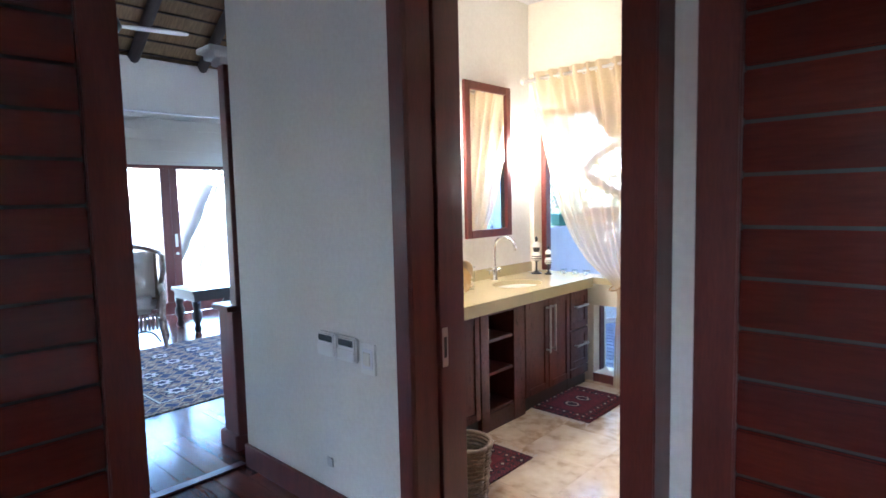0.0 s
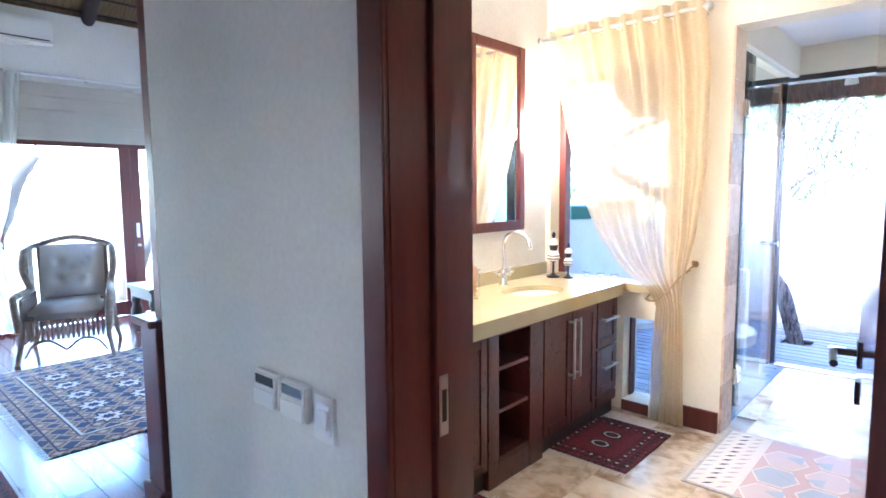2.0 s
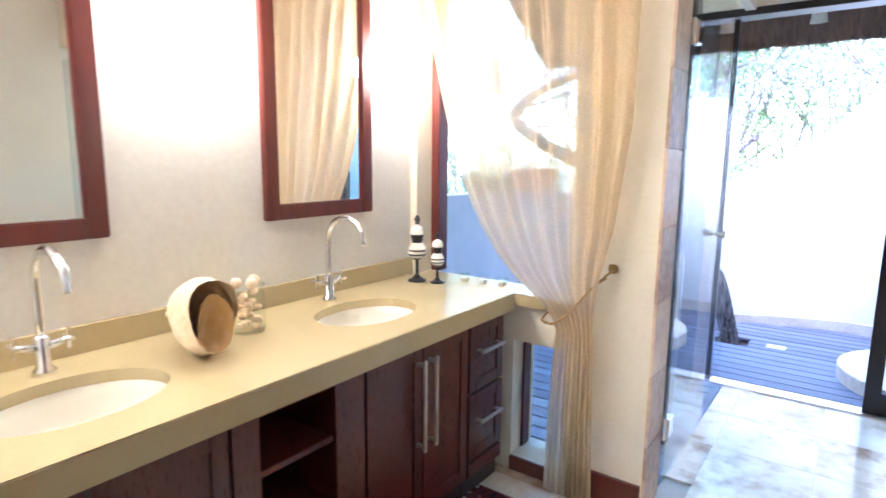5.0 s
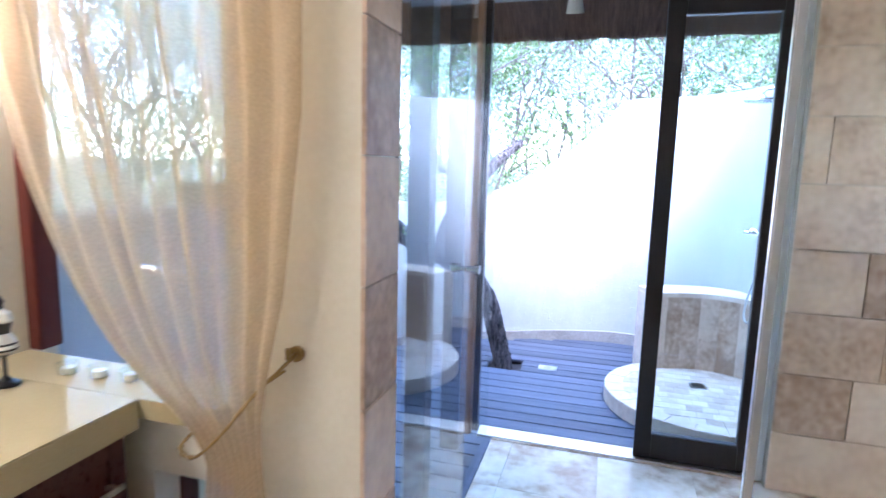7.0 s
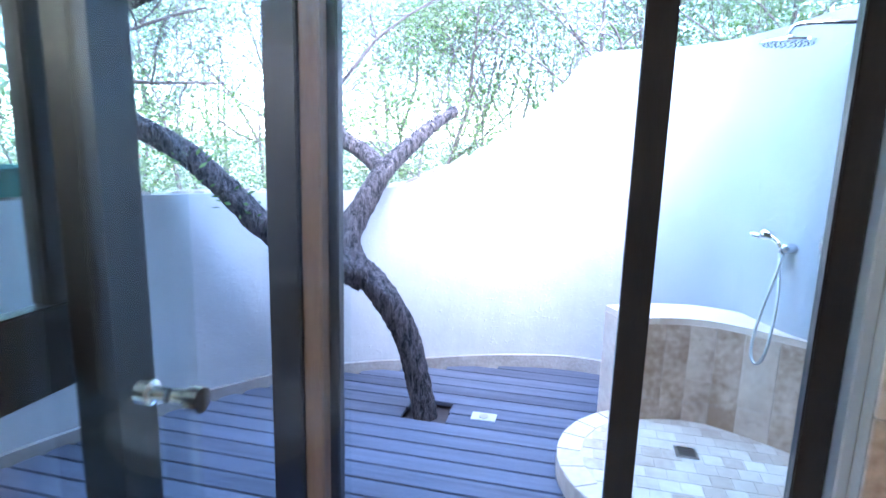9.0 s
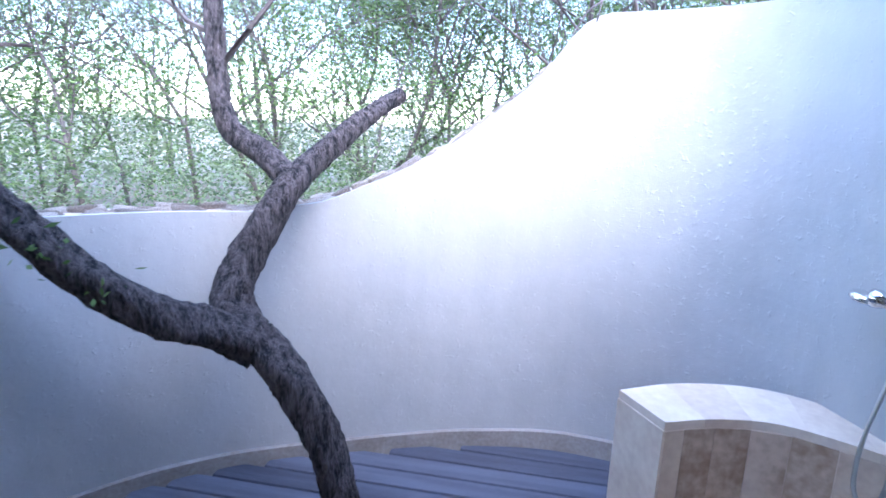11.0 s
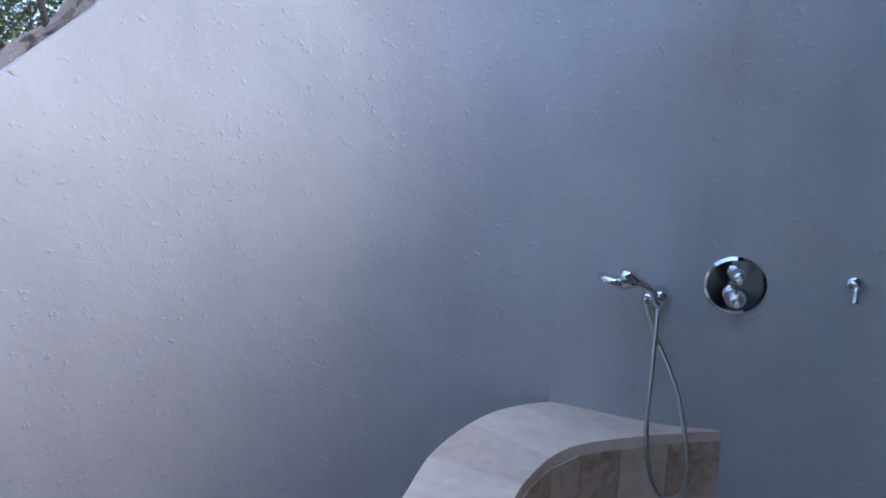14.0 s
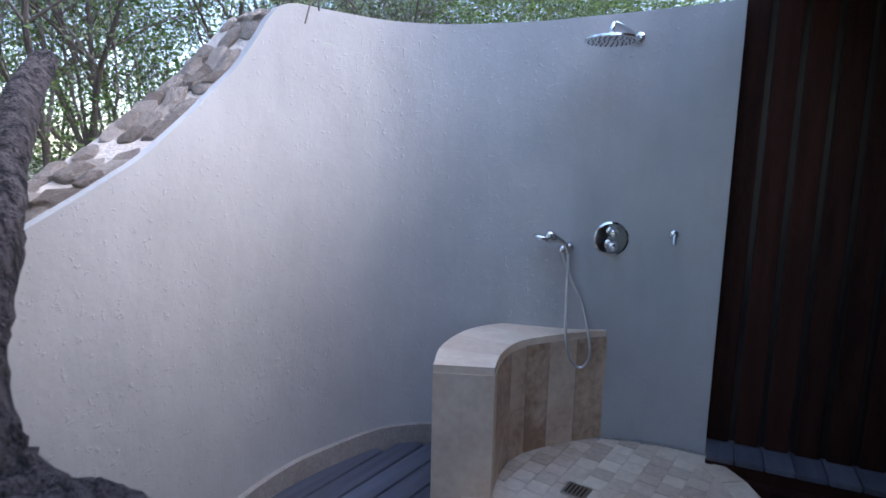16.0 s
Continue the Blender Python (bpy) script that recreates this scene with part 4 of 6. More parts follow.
for y0, y1 in ((2.1, 2.77), (3.27, 3.88)):
    c = cupboard("vanity_cupboard", y0, y1, "red-brown vanity cupboard with two framed doors")
    m = (y0 + y1) / 2
    for a, b, s in ((y0 + 0.004, m - 0.003, m - 0.035), (m + 0.003, y1 - 0.004, m + 0.035)):
        d = shaker("door", a, b, 0.11, 0.785, c)
        pull(upright(s, 0.39, 0.745), d)
c = cupboard("drawer_cabinet", 3.885, 4.165, "red-brown vanity unit with two framed drawers")
for z0, z1 in ((0.49, 0.785), (0.175, 0.475)):
    d = shaker("drawer", 3.89, 4.16, z0, z1, c)
    zc = (z0 + z1) / 2 + 0.03
    bm = box(FX + 0.028, FX + 0.04, 3.93, 4.12, zc - 0.008, zc + 0.008, 0.003)
    for y in (3.95, 4.1):
        box(FX, FX + 0.03, y - 0.006, y + 0.006, zc - 0.005, zc + 0.005, 0, bm)
    pull(bm, d)
part("kick_panel", box(FX - 0.02, FX, 3.89, 4.16, 0.1, 0.165, 0.002), WOOD_Y, c)
sh = thing("vanity_shelves", "open red-brown vanity shelf unit with three empty bays", "shelf unit", "vanity cabinets")
for b in ((2.775, 2.86), (3.135, 3.265)):
    part("side", box(WX, FX, b[0], b[1], 0.0, 0.795, 0.002), WOOD_Y, sh)
for z in (0.14, 0.39, 0.61):
    part("shelf", box(WX + 0.02, FX - 0.01, 2.861, 3.134, z - 0.02, z, 0.002), WOOD_Y, sh)
part("top_rail", box(FX - 0.03, FX, 2.861, 3.134, 0.775, 0.795), WOOD_Y, sh)
# near-black back, unlike the red-brown sides: the bays' darkness is in its colour
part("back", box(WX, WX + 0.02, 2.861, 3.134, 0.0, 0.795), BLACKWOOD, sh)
part("bottom_rail", box(FX - 0.03, FX - 0.005, 2.861, 3.134, 0.0, 0.118), WOOD_Y, sh)
c = cupboard("vanity_cupboard", 1.95, 2.095, "narrow red-brown vanity end unit")
shaker("door", 1.955, 2.09, 0.11, 0.785, c)

SINKS = ((-2.53, 3.55), (-2.53, 2.52))
top = thing("stone_worktop", "polished cream stone vanity top with upstand", "worktop")
bm = bmesh.new()
# slab with two oval cut-outs, built as rings between cut-out and its cell
cells = [(1.93, 2.2, None), (2.2, 2.84, SINKS[1]), (2.84, 3.23, None), (3.23, 3.87, SINKS[0]), (3.87, 4.168, None)]
for y0, y1, s in cells:
    x0, x1 = WX + 0.003, -2.228
    if s is None:
        for zf in (0.88,):
            v = [bm.verts.new(q) for q in ((x0, y0, zf), (x1, y0, zf), (x1, y1, zf), (x0, y1, zf))]
            bm.faces.new(v)
        continue
    N = 40
    hole, rim2, wallv = [], [], []
    for k in range(N):
        a = math.tau * k / N
        hx, hy = s[0] + 0.165 * math.cos(a), s[1] + 0.225 * math.sin(a)
        dx, dy = math.cos(a), math.sin(a)
        tx = ((x1 - s[0]) / dx if dx > 0 else (x0 - s[0]) / dx) if abs(dx) > 1e-6 else 9
        ty = ((y1 - s[1]) / dy if dy > 0 else (y0 - s[1]) / dy) if abs(dy) > 1e-6 else 9
        t = min(tx, ty)
        hole.append(bm.verts.new((hx, hy, 0.88)))
        wallv.append(bm.verts.new((hx, hy, 0.845)))
        rim2.append(bm.verts.new((s[0] + dx * t, s[1] + dy * t, 0.88)))
    for k in range(N):
        q = (k + 1) % N
        bm.faces.new((hole[k], hole[q], rim2[q], rim2[k]))
        bm.faces.new((hole[k], wallv[k], wallv[q], hole[q]))
    for cx, cy in ((x0, y0), (x1, y0), (x1, y1), (x0, y1)):
        near = sorted(rim2, key=lambda v: (v.co.x - cx) ** 2 + (v.co.y - cy) ** 2)[:2]
        bm.faces.new((near[0], near[1], bm.verts.new((cx, cy, 0.88))))
bmesh.ops.remove_doubles(bm, verts=bm.verts, dist=0.004)
part("slab_top", bm, COUNTER, top)
part("front_edge", box(-2.256, -2.226, 1.93, 4.168, 0.8, 0.8795, 0.003), COUNTER, top)
part("end_edge", box(WX, -2.257, 4.14, 4.168, 0.8, 0.8795, 0.002), COUNTER, top)
part("upstand", box(WX, WX + 0.02, 1.93, 4.235, 0.8805, 0.965, 0.002), COUNTER, top)
part("window_sill", box(-2.84, -2.0, 4.17, 4.36, 0.825, 0.8795, 0.002), COUNTER, top)
for sx, sy in SINKS:
    b = thing("basin", "oval undermount cream ceramic basin", "basin", "vanity basins", (sx, sy, 0.845))
    bm = bmesh.new()
    prof = [(1.06, 0.0), (1.0, -0.002), (0.97, -0.03), (0.88, -0.08), (0.68, -0.12), (0.3, -0.14), (0.09, -0.143)]
    rings = []
    for r, z in prof:
        rings.append([bm.verts.new((0.165 * r * math.cos(math.tau * k / 40), 0.225 * r * math.sin(math.tau * k / 40), z)) for k in range(40)])
    for a, c2 in zip(rings, rings[1:]):
        for k in range(40):
            bm.faces.new((a[k], a[(k + 1) % 40], c2[(k + 1) % 40], c2[k]))
    bm.faces.new(rings[-1])
    part("bowl", bm, CERAMIC, b, smooth=True)
    part("waste", lathe([(0.022, -0.142), (0.022, -0.138), (0.012, -0.137)], 18), CHROME, b, "chrome waste plug")
    tp = thing("tap", "chrome swan-neck basin tap with cross handles", "tap", "vanity taps", (-2.765, sy + 0.02, 0.8805))
    part("base", lathe([(0.028, 0), (0.028, 0.012), (0.019, 0.02), (0.019, 0.1), (0.014, 0.11)], 18), CHROME, tp, smooth=True)
    part("spout", tube(smooth_line([(0, 0, 0.1), (0, 0, 0.24), (0.022, 0, 0.315), (0.1, 0, 0.352), (0.18, 0, 0.315), (0.203, 0, 0.25)], 7), 0.0115, 12), CHROME, tp, smooth=True)
    for s in (-1, 1):
        h = part("handle", tube([(0, s * 0.015, 0.075), (0, s * 0.06, 0.085)], [0.012, 0.009], 10), CHROME, tp, smooth=True)
        bm = tube([(-0.03, s * 0.065, 0.088), (0.03, s * 0.065, 0.088)], 0.006, 8)
        tube([(0, s * 0.065, 0.058), (0, s * 0.065, 0.118)], 0.006, 8, bm)
        part("cross", bm, CHROME, h)

for y0, y1 in ((3.345, 3.93), (2.19, 2.775)):
    z0, z1, w = 1.222, 2.435, 0.062
    mi = thing("mirror", "tall mirror in a dark red wooden frame", "mirror", "vanity mirrors", (WX, (y0 + y1) / 2, z0))
    h, zz = (y1 - y0) / 2, z1 - z0
    part("frame_side", box(0, 0.03, -h, -h + w, 0, zz, 0.004), WOOD, mi)
    part("frame_side", box(0, 0.03, h - w, h, 0, zz, 0.004), WOOD, mi)
    part("frame_rail", box(0, 0.029, -h + w, h - w, 0, w, 0.004), WOOD, mi)
    part("frame_rail", box(0, 0.029, -h + w, h - w, zz - w, zz, 0.004), WOOD, mi)
    part("mirror_glass", box(0.004, 0.014, -h + w, h - w, w, zz - w), MIRROR, mi)

for y in (3.06, 4.07, 2.02):
    s = thing("wall_sconce", "lit frosted glass wall sconce on a chrome plate", "wall lamp", "vanity sconces", (WX, y, 1.72))
    part("plate", box(0, 0.015, -0.03, 0.03, 0.1, 0.26, 0.004), CHROME, s)
    part("arm", tube([(0.01, 0, 0.17), (0.03, 0, 0.17)], 0.01, 8), CHROME, s)
    part("shade", lathe([(0.03, 0.05), (0.05, 0.07), (0.055, 0.14), (0.05, 0.3), (0.03, 0.31)], 20, at=(0.075, 0, 0)), GLOW, s, "glowing frosted glass shade", smooth=True)
    la = new("sconce_light", bpy.data.lights.new("sconce_light", "POINT"))
    la.data.energy, la.data.color, la.data.shadow_soft_size = 0.07, (1.0, 0.8, 0.58), 0.05
    la.location = (WX + 0.2, y, 1.9)

# ---- things on the vanity ----
VZ = 0.881
con = thing("conch_shell", "large cream conch shell with a peach mouth", "shell", at=(-2.62, 2.89, VZ))
con.rotation_euler = (0, 0, radians(-4))
con.scale = (1.1, 0.82, 1.1)
bm = bmesh.new()
rings = []
for i in range(26):
    t = i / 25
    cx = -0.14 + 0.26 * t
    r = 0.01 + 0.085 * math.sin(min(t * 1.25, 1) * math.pi / 2) ** 1.3 * (1 if t < 0.8 else 1 - 0.6 * (t - 0.8))
    rings.append([bm.verts.new((cx + 0.02 * math.sin(k * math.tau / 18 * 2), r * 1.0 * math.cos(k * math.tau / 18) * (1 + 0.08 * math.sin(i * 1.1)),
                                0.085 + 0.05 * t + r * 1.15 * math.sin(k * math.tau / 18) - 0.03)) for k in range(18)])
for a, b in zip(rings, rings[1:]):
    for k in range(18):
        bm.faces.new((a[k], a[(k + 1) % 18], b[(k + 1) % 18], b[k]))
bm.faces.new(rings[0][::-1])
zmin = min(v.co.z for v in bm.verts)
bmesh.ops.translate(bm, verts=bm.verts, vec=(0, 0, -zmin))
part("whorl", bm, SHELL, con, smooth=True)
bm = bmesh.new()
lip = [bm.verts.new((0.118 + 0.012 * math.cos(k * 0.7), 0.066 * math.cos(math.tau * k / 20), 0.098 + 0.08 * math.sin(math.tau * k / 20))) for k in range(20)]
core = [bm.verts.new((0.05, 0.03 * math.cos(math.tau * k / 20), 0.09 + 0.04 * math.sin(math.tau * k / 20))) for k in range(20)]
for k in range(20):
    bm.faces.new((lip[k], lip[(k + 1) % 20], core[(k + 1) % 20], core[k]))
bm.faces.new(core)
part("mouth", bm, material("peach shell mouth", (0.78, 0.5, 0.2), (0.88, 0.7, 0.42), 0.25, 10, 50, 0.0), con, "smooth peach inner lip", smooth=True)

jar = thing("shell_jar", "glass jar filled with pale sea shells", "jar", at=(-2.66, 3.11, VZ))
part("glass_body", lathe([(0.05, 0.0), (0.055, 0.01), (0.055, 0.13), (0.045, 0.15), (0.06, 0.165)], 24), DOORGLASS, jar, smooth=True)
rnd = random.Random(3)
for k in range(26):
    a, r = rnd.uniform(0, math.tau), 0.034 * math.sqrt(rnd.random())
    sz = rnd.uniform(0.011, 0.018)
    bm = bmesh.new()
    bmesh.ops.create_icosphere(bm, subdivisions=1, radius=sz, matrix=Matrix.Translation((r * math.cos(a), r * math.sin(a), 0.015 + 0.005 * k)) @ Matrix.Diagonal((1.3, 1, 0.8, 1)))
    part("shell", bm, SHELL, jar)
for k in range(3):
    bm = bmesh.new()
    bmesh.ops.create_icosphere(bm, subdivisions=2, radius=0.02, matrix=Matrix.Translation((0.025 * math.cos(2.1 * k), 0.04 * math.sin(2.1 * k), 0.17)))
    part("stopper_shell", bm, SHELL, jar)

for x, y, s, nm in ((-2.72, 4.095, 1.0, "black and cream striped dress-form statuette"), (-2.62, 4.125, 0.76, "small dark and cream dress-form statuette")):
    st = [(0.045, 0.0), (0.045, 0.008), (0.02, 0.02), (0.008, 0.035), (0.007, 0.1), (0.03, 0.115), (0.045, 0.13), (0.042, 0.16), (0.024, 0.19), (0.03, 0.215), (0.036, 0.235), (0.03, 0.26), (0.012, 0.272), (0.011, 0.29), (0.016, 0.3), (0.004, 0.32)]
    heights = sorted({z for _, z in st} | {0.004 * k for k in range(80)})
    bm = lathe([(float(np.interp(z, [q[1] for q in st], [q[0] for q in st])) * s, z * s) for z in heights], 18)
    ob = part("statuette", bm, BLACK, smooth=True)
    ob.data.materials.append(CERAMIC)
    for f in ob.data.polygons:
        z = f.center.z / s
        if (0.116 < z < 0.188 and not 0.128 < z < 0.136 and not 0.148 < z < 0.156) or 0.228 < z < 0.275:
            f.material_index = 1
    ob.location = (x, y, VZ)
    tagged(ob, nm, "statuette", "vanity statuettes")
for x, y in ((-2.54, 4.24), (-2.44, 4.25), (-2.34, 4.26)):
    cup = thing("tealight", "small clear glass tealight cup with white candle", "candle", "window tealights", (x, y, VZ))
    part("cup", lathe([(0.02, 0), (0.026, 0.004), (0.03, 0.035), (0.028, 0.035)], 18), DOORGLASS, cup)
    part("candle", lathe([(0.018, 0.003), (0.018, 0.02), (0.003, 0.021)], 14), CERAMIC, cup)

# ---- rugs ----
def fringe(x0, x1, y, ends, name, parent, axis="y", step=0.012, ln=0.05, mat=None):
    bm = bmesh.new()
    rnd = random.Random(int(abs(x0 * 100) + abs(y * 10)))
    u = x0
    while u < x1:
        l = ln * rnd.uniform(0.7, 1.2) * ends
        d = rnd.uniform(-0.012, 0.012)
        q = [(u, y), (u + step * 0.75, y), (u + step * 0.6 + d, y + l), (u + step * 0.2 + d, y + l)]
        if axis == "x":
            q = [(b, a) for a, b in q]
        bm.faces.new([bm.verts.new((a, b, 0.004 + (0.003 if k < 2 else 0))) for k, (a, b) in enumerate(q)])
        u += step
    return part(name, bm, mat or FRINGE, parent, "knotted cream fringe")


def rug(label, x0, x1, y0, y1, border, field, bands, fringes):
    r = thing("rug", label, "rug", at=(0, 0, 0))
    part("rug_body", box(x0, x1, y0, y1, 0.001, 0.008, 0.002), border, r)
    z = 0.0082
    for inset, m in bands:
        part("band", box(x0 + inset, x1 - inset, y0 + inset, y1 - inset, 0.002, z), m, r)
        z += 0.0006
    for f in fringes:
        fringe(*f, "fringe", r) if len(f) == 4 else fringe(*f[:4], "fringe", r, f[4])
    return r, z


DARKRED = plain("very dark red wool", (0.045, 0.006, 0.012), 0.95)
INKWOOL = plain("indigo black wool", (0.02, 0.018, 0.035), 0.95)
PALEWOOL = plain("cream wool", (0.5, 0.42, 0.33), 0.95)
PALEKILIM = plain("washed cream wool", (0.7, 0.64, 0.58), 0.95)
LILAC = plain("washed lilac-pink wool", (0.6, 0.5, 0.5), 0.95)
ROSEWOOL = plain("bright rose wool", (0.36, 0.08, 0.08), 0.95)
for y0, y1 in ((3.38, 4.02), (2.02, 2.72)):
    r, z = rug("small dark red knotted rug with medallions", -2.37, -1.84, y0, y1, REDRUG, None, ((0.05, DARKRED), (0.058, REDRUG), (0.11, DARKRED), (0.116, REDFIELD)), ((-2.37, -1.84, y0, -1), (-2.37, -1.84, y1, 1)))
    for k, cy in enumerate((0.38, 0.62)):
        yy = y0 + (y1 - y0) * cy
        for s, m in ((1, INKWOOL), (0.8, PALEWOOL), (0.62, INKWOOL), (0.3, REDRUG)):
            pts = [(-2.105 + 0.068 * s * math.cos(math.tau * (q + 0.5) / 8), yy + 0.05 * s * math.sin(math.tau * (q + 0.5) / 8)) for q in range(8)]
            part("medallion", shape(pts, 0.003, z + 0.0022 - 0.001 * s), m, r)
    # small border motifs
    for side in range(4):
        along = 0.53 if side < 2 else y1 - y0
        count = int(along / 0.052)
        for k in range(count):
            u = (k + 0.5) * along / count
            cx, cy = ((-2.37 + u, y0 + 0.084) if side == 0 else (-2.37 + u, y1 - 0.084) if side == 1 else (-2.37 + 0.084, y0 + u) if side == 2 else (-1.84 - 0.084, y0 + u))
            for s, m in ((0.019, INKWOOL), (0.011, PALEWOOL if k % 2 else ROSEWOOL)):
                part("motif", shape([(cx + s * math.cos(math.tau * q / 4), cy + s * math.sin(math.tau * q / 4)) for q in range(4)], 0.003, 0.0102 + 0.0008 * (s < 0.015)), m, r)
r, z = rug("faded pink and cream flat-weave kilim rug", -1.6, -0.86, 3.36, 4.2, KILIM, None, ((0.02, PALEKILIM),), ((3.36, 4.2, -1.6, -1, "x"),))
r.location.y = 0.15
PINK = plain("faded rose wool", (0.56, 0.4, 0.39), 0.95)
GREYW = plain("faded blue-grey wool", (0.42, 0.46, 0.52), 0.95)
part("field", box(-1.36, -0.89, 3.385, 4.175, 0.003, z + 0.0004), PINK, r, "dusty rose field")
for col, m in ((-1.555, GREYW), (-1.49, INKWOOL), (-1.425, PINK)):
    for k in range(12):
        yy = 3.42 + 0.065 * k
        part("tooth", shape([(col - 0.022, yy - 0.02), (col + 0.006, yy - 0.004), (col + 0.022, yy + 0.02), (col - 0.006, yy + 0.004)], 0.003, z + 0.0006), m, r)
for i in range(3):
    for j in range(4):
        cx, cy = -1.25 + 0.22 * i, 3.47 + 0.235 * j + (0.117 if i % 2 else 0)
        if cy > 4.1 or cx > -0.95:
            continue
        for s, m, up in ((0.125, PALEKILIM, 0.0006), (0.113, GREYW if (i + j) % 3 == 1 else LILAC, 0.0012)):
            part("hexagon", shape([(cx + s * 0.9 * math.cos(math.tau * q / 6), cy + s * math.sin(math.tau * q / 6)) for q in range(6)], 0.003, z + up), m, r)
        for q in (0, 3):
            a = math.tau * (q + 0.5) / 6
            tx, ty = cx + 0.2 * math.cos(a), cy + 0.14 * math.sin(a)
            if -1.32 < tx < -0.93 and 3.42 < ty < 4.14:
                part("triangle", shape([(tx - 0.05, ty), (tx + 0.03, ty - 0.05), (tx + 0.03, ty + 0.05)], 0.003, z + 0.0018), GREYW, r)

bin_ = thing("waste_bin", "dark woven cane waste bin", "bin", at=(-1.86, 2.14, 0))
bm = bmesh.new()
for k in range(14):
    z = 0.012 + 0.02 * k
    rr = 0.1 + 0.0018 * k
    tube([((rr + 0.004 * (-1) ** (s + k)) * Vector((math.cos(math.tau * s / 30), math.sin(math.tau * s / 30), 0)) + Vector((0, 0, z))) for s in range(31)], 0.01, 6, bm)
part("weave", bm, WICKER, bin_, smooth=True)
part("rim", tube([(0.13 * math.cos(math.tau * s / 30), 0.13 * math.sin(math.tau * s / 30), 0.29) for s in range(31)], 0.012, 8), WICKER, bin_, smooth=True)
part("base", lathe([(0.1, 0), (0.1, 0.012)], 24), WICKER, bin_)

# ---- doors of the hall ----
def boarded(name, label, w, h, pitch):
    """A leaf of wide level boards in a frame, in the x-z plane."""
    d = thing(name, label, "door")
    part("stile", box(0, 0.1, -0.028, 0.022, 0.0, h, 0.004), WOOD, d)
    part("stile", box(w - 0.1, w, -0.028, 0.022, 0.0, h, 0.004), WOOD, d)
    part("top_rail", box(0.1, w - 0.1, -0.019, 0.021, h - 0.09, h, 0.004), WOOD, d)
    part("bottom_rail", box(0.1, w - 0.1, -0.019, 0.021, 0.0, 0.12, 0.004), WOOD, d)
    part("core", box(0.1, w - 0.1, -0.008, 0.012, 0.12, h - 0.09), BLACKWOOD, d)
    z = 0.123
    while z < h - 0.1:
        part("board", box(0.101, w - 0.101, -0.022, -0.008, z, min(z + pitch - 0.009, h - 0.092), 0.0045), BOARD, d)
        z += pitch
    return d


d1 = boarded("door_boarded", "dark red-brown boarded door, closed", 0.92, 2.4, 0.121)
d1.matrix_world = pose(-0.5, 1.475, 0.005)
d2 = boarded("door_boarded", "dark red-brown boarded door leaf standing open", 0.91, 2.4, 0.118)
d2.matrix_world = pose(-1.7, -0.35, 0.005, 0, 0, 90)

fr2 = thing("door_case", "dark red wooden door case of the bathroom", "door case", kind="structure")
part("architrave", box(-1.735, -1.645, HY - 0.018, HY, 0.0, 2.5, 0.004), WOOD, fr2)
part("architrave", box(-0.672, -0.576, 1.4, HY, 0.0, 2.5, 0.004), WOOD, fr2)
part("architrave", box(-1.644, -0.674, HY - 0.018, HY, 2.41, 2.5, 0.004), WOOD, fr2)
part("lining", box(-1.7, -1.645, HY, 1.72, 0.0, 2.41, 0.003), WOOD, fr2)
part("lining", box(-1.7, -1.645, 1.78, 1.9, 0.0, 2.41, 0.003), WOOD, fr2)
part("lining", box(-0.69, -0.661, HY, 1.93, 0.0, 2.41, 0.003), WOOD, fr2)
part("lining", box(-1.644, -0.662, HY, 1.93, 2.41, 2.43, 0.003), WOOD, fr2)
sd = thing("inner_door", "dark wooden door leaf standing open behind the jamb", "door")
sd.matrix_world = Matrix.Translation((-0.685, 1.95, 0)) @ Matrix.Rotation(radians(9.0), 4, "Z") @ Matrix.Translation((0.72, -1.95, 0))
part("leaf", box(-0.735, -0.7, 1.95, 2.75, 0.01, 2.38, 0.003), GLOSSWOOD, sd)
hd = part("lever", tube(smooth_line([(-0.735, 2.68, 1.0), (-0.785, 2.68, 1.0), (-0.8, 2.66, 1.0), (-0.8, 2.55, 0.995)], 4), 0.011, 8), BLACK, sd, "dark lever handle")
part("rose", box(-0.742, -0.735, 2.655, 2.705, 0.96, 1.04, 0.002), BLACK, sd)
part("keyhole_plate", box(-0.742, -0.735, 2.66, 2.7, 0.85, 0.92, 0.002), BLACK, sd)
pd = thing("pocket_door", "dark red sliding pocket door pushed back", "door")
part("leaf_edge", box(-1.699, -1.63, 1.724, 1.776, 0.008, 2.405, 0.003), WOOD, pd)
pl = part("edge_pull", box(-1.63, -1.626, 1.732, 1.768, 0.82, 0.99, 0.002), STEEL, pd, "steel recessed edge pull")
# no hollow is cut: a proud black plate paints its shade
part("recess_shade", box(-1.626, -1.6252, 1.741, 1.759, 0.86, 0.95), BLACK, pl)

for x, nm in ((-2.215, 1), (-2.06, 2)):
    th = thing("thermostat", "off-white wall thermostat with a grey display", "thermostat", "hall thermostats", (x, HY, 0.868))
    bm = box(-0.068, 0.068, -0.028, 0, -0.06, 0.055, 0.008)
    part("case", bm, PLASTIC, th)
    part("display", box(-0.055, 0.05, -0.0295, -0.027, 0.012, 0.042, 0.001), LCD, th)
    part("flap", box(-0.062, 0.062, -0.034, -0.028, -0.056, 0.0, 0.003), PLASTIC, th)
sw = thing("light_switch", "off-white rocker light switch plate", "light switch", at=(-1.93, HY, 0.84))
part("plate", box(-0.052, 0.052, -0.01, 0, -0.072, 0.072, 0.004), PLASTIC, sw)
part("frame", box(-0.036, 0.036, -0.013, -0.0095, -0.045, 0.045, 0.002), ALU, sw)
part("rocker", box(-0.024, 0.024, -0.019, -0.0125, -0.03, 0.03, 0.003), CERAMIC, sw)
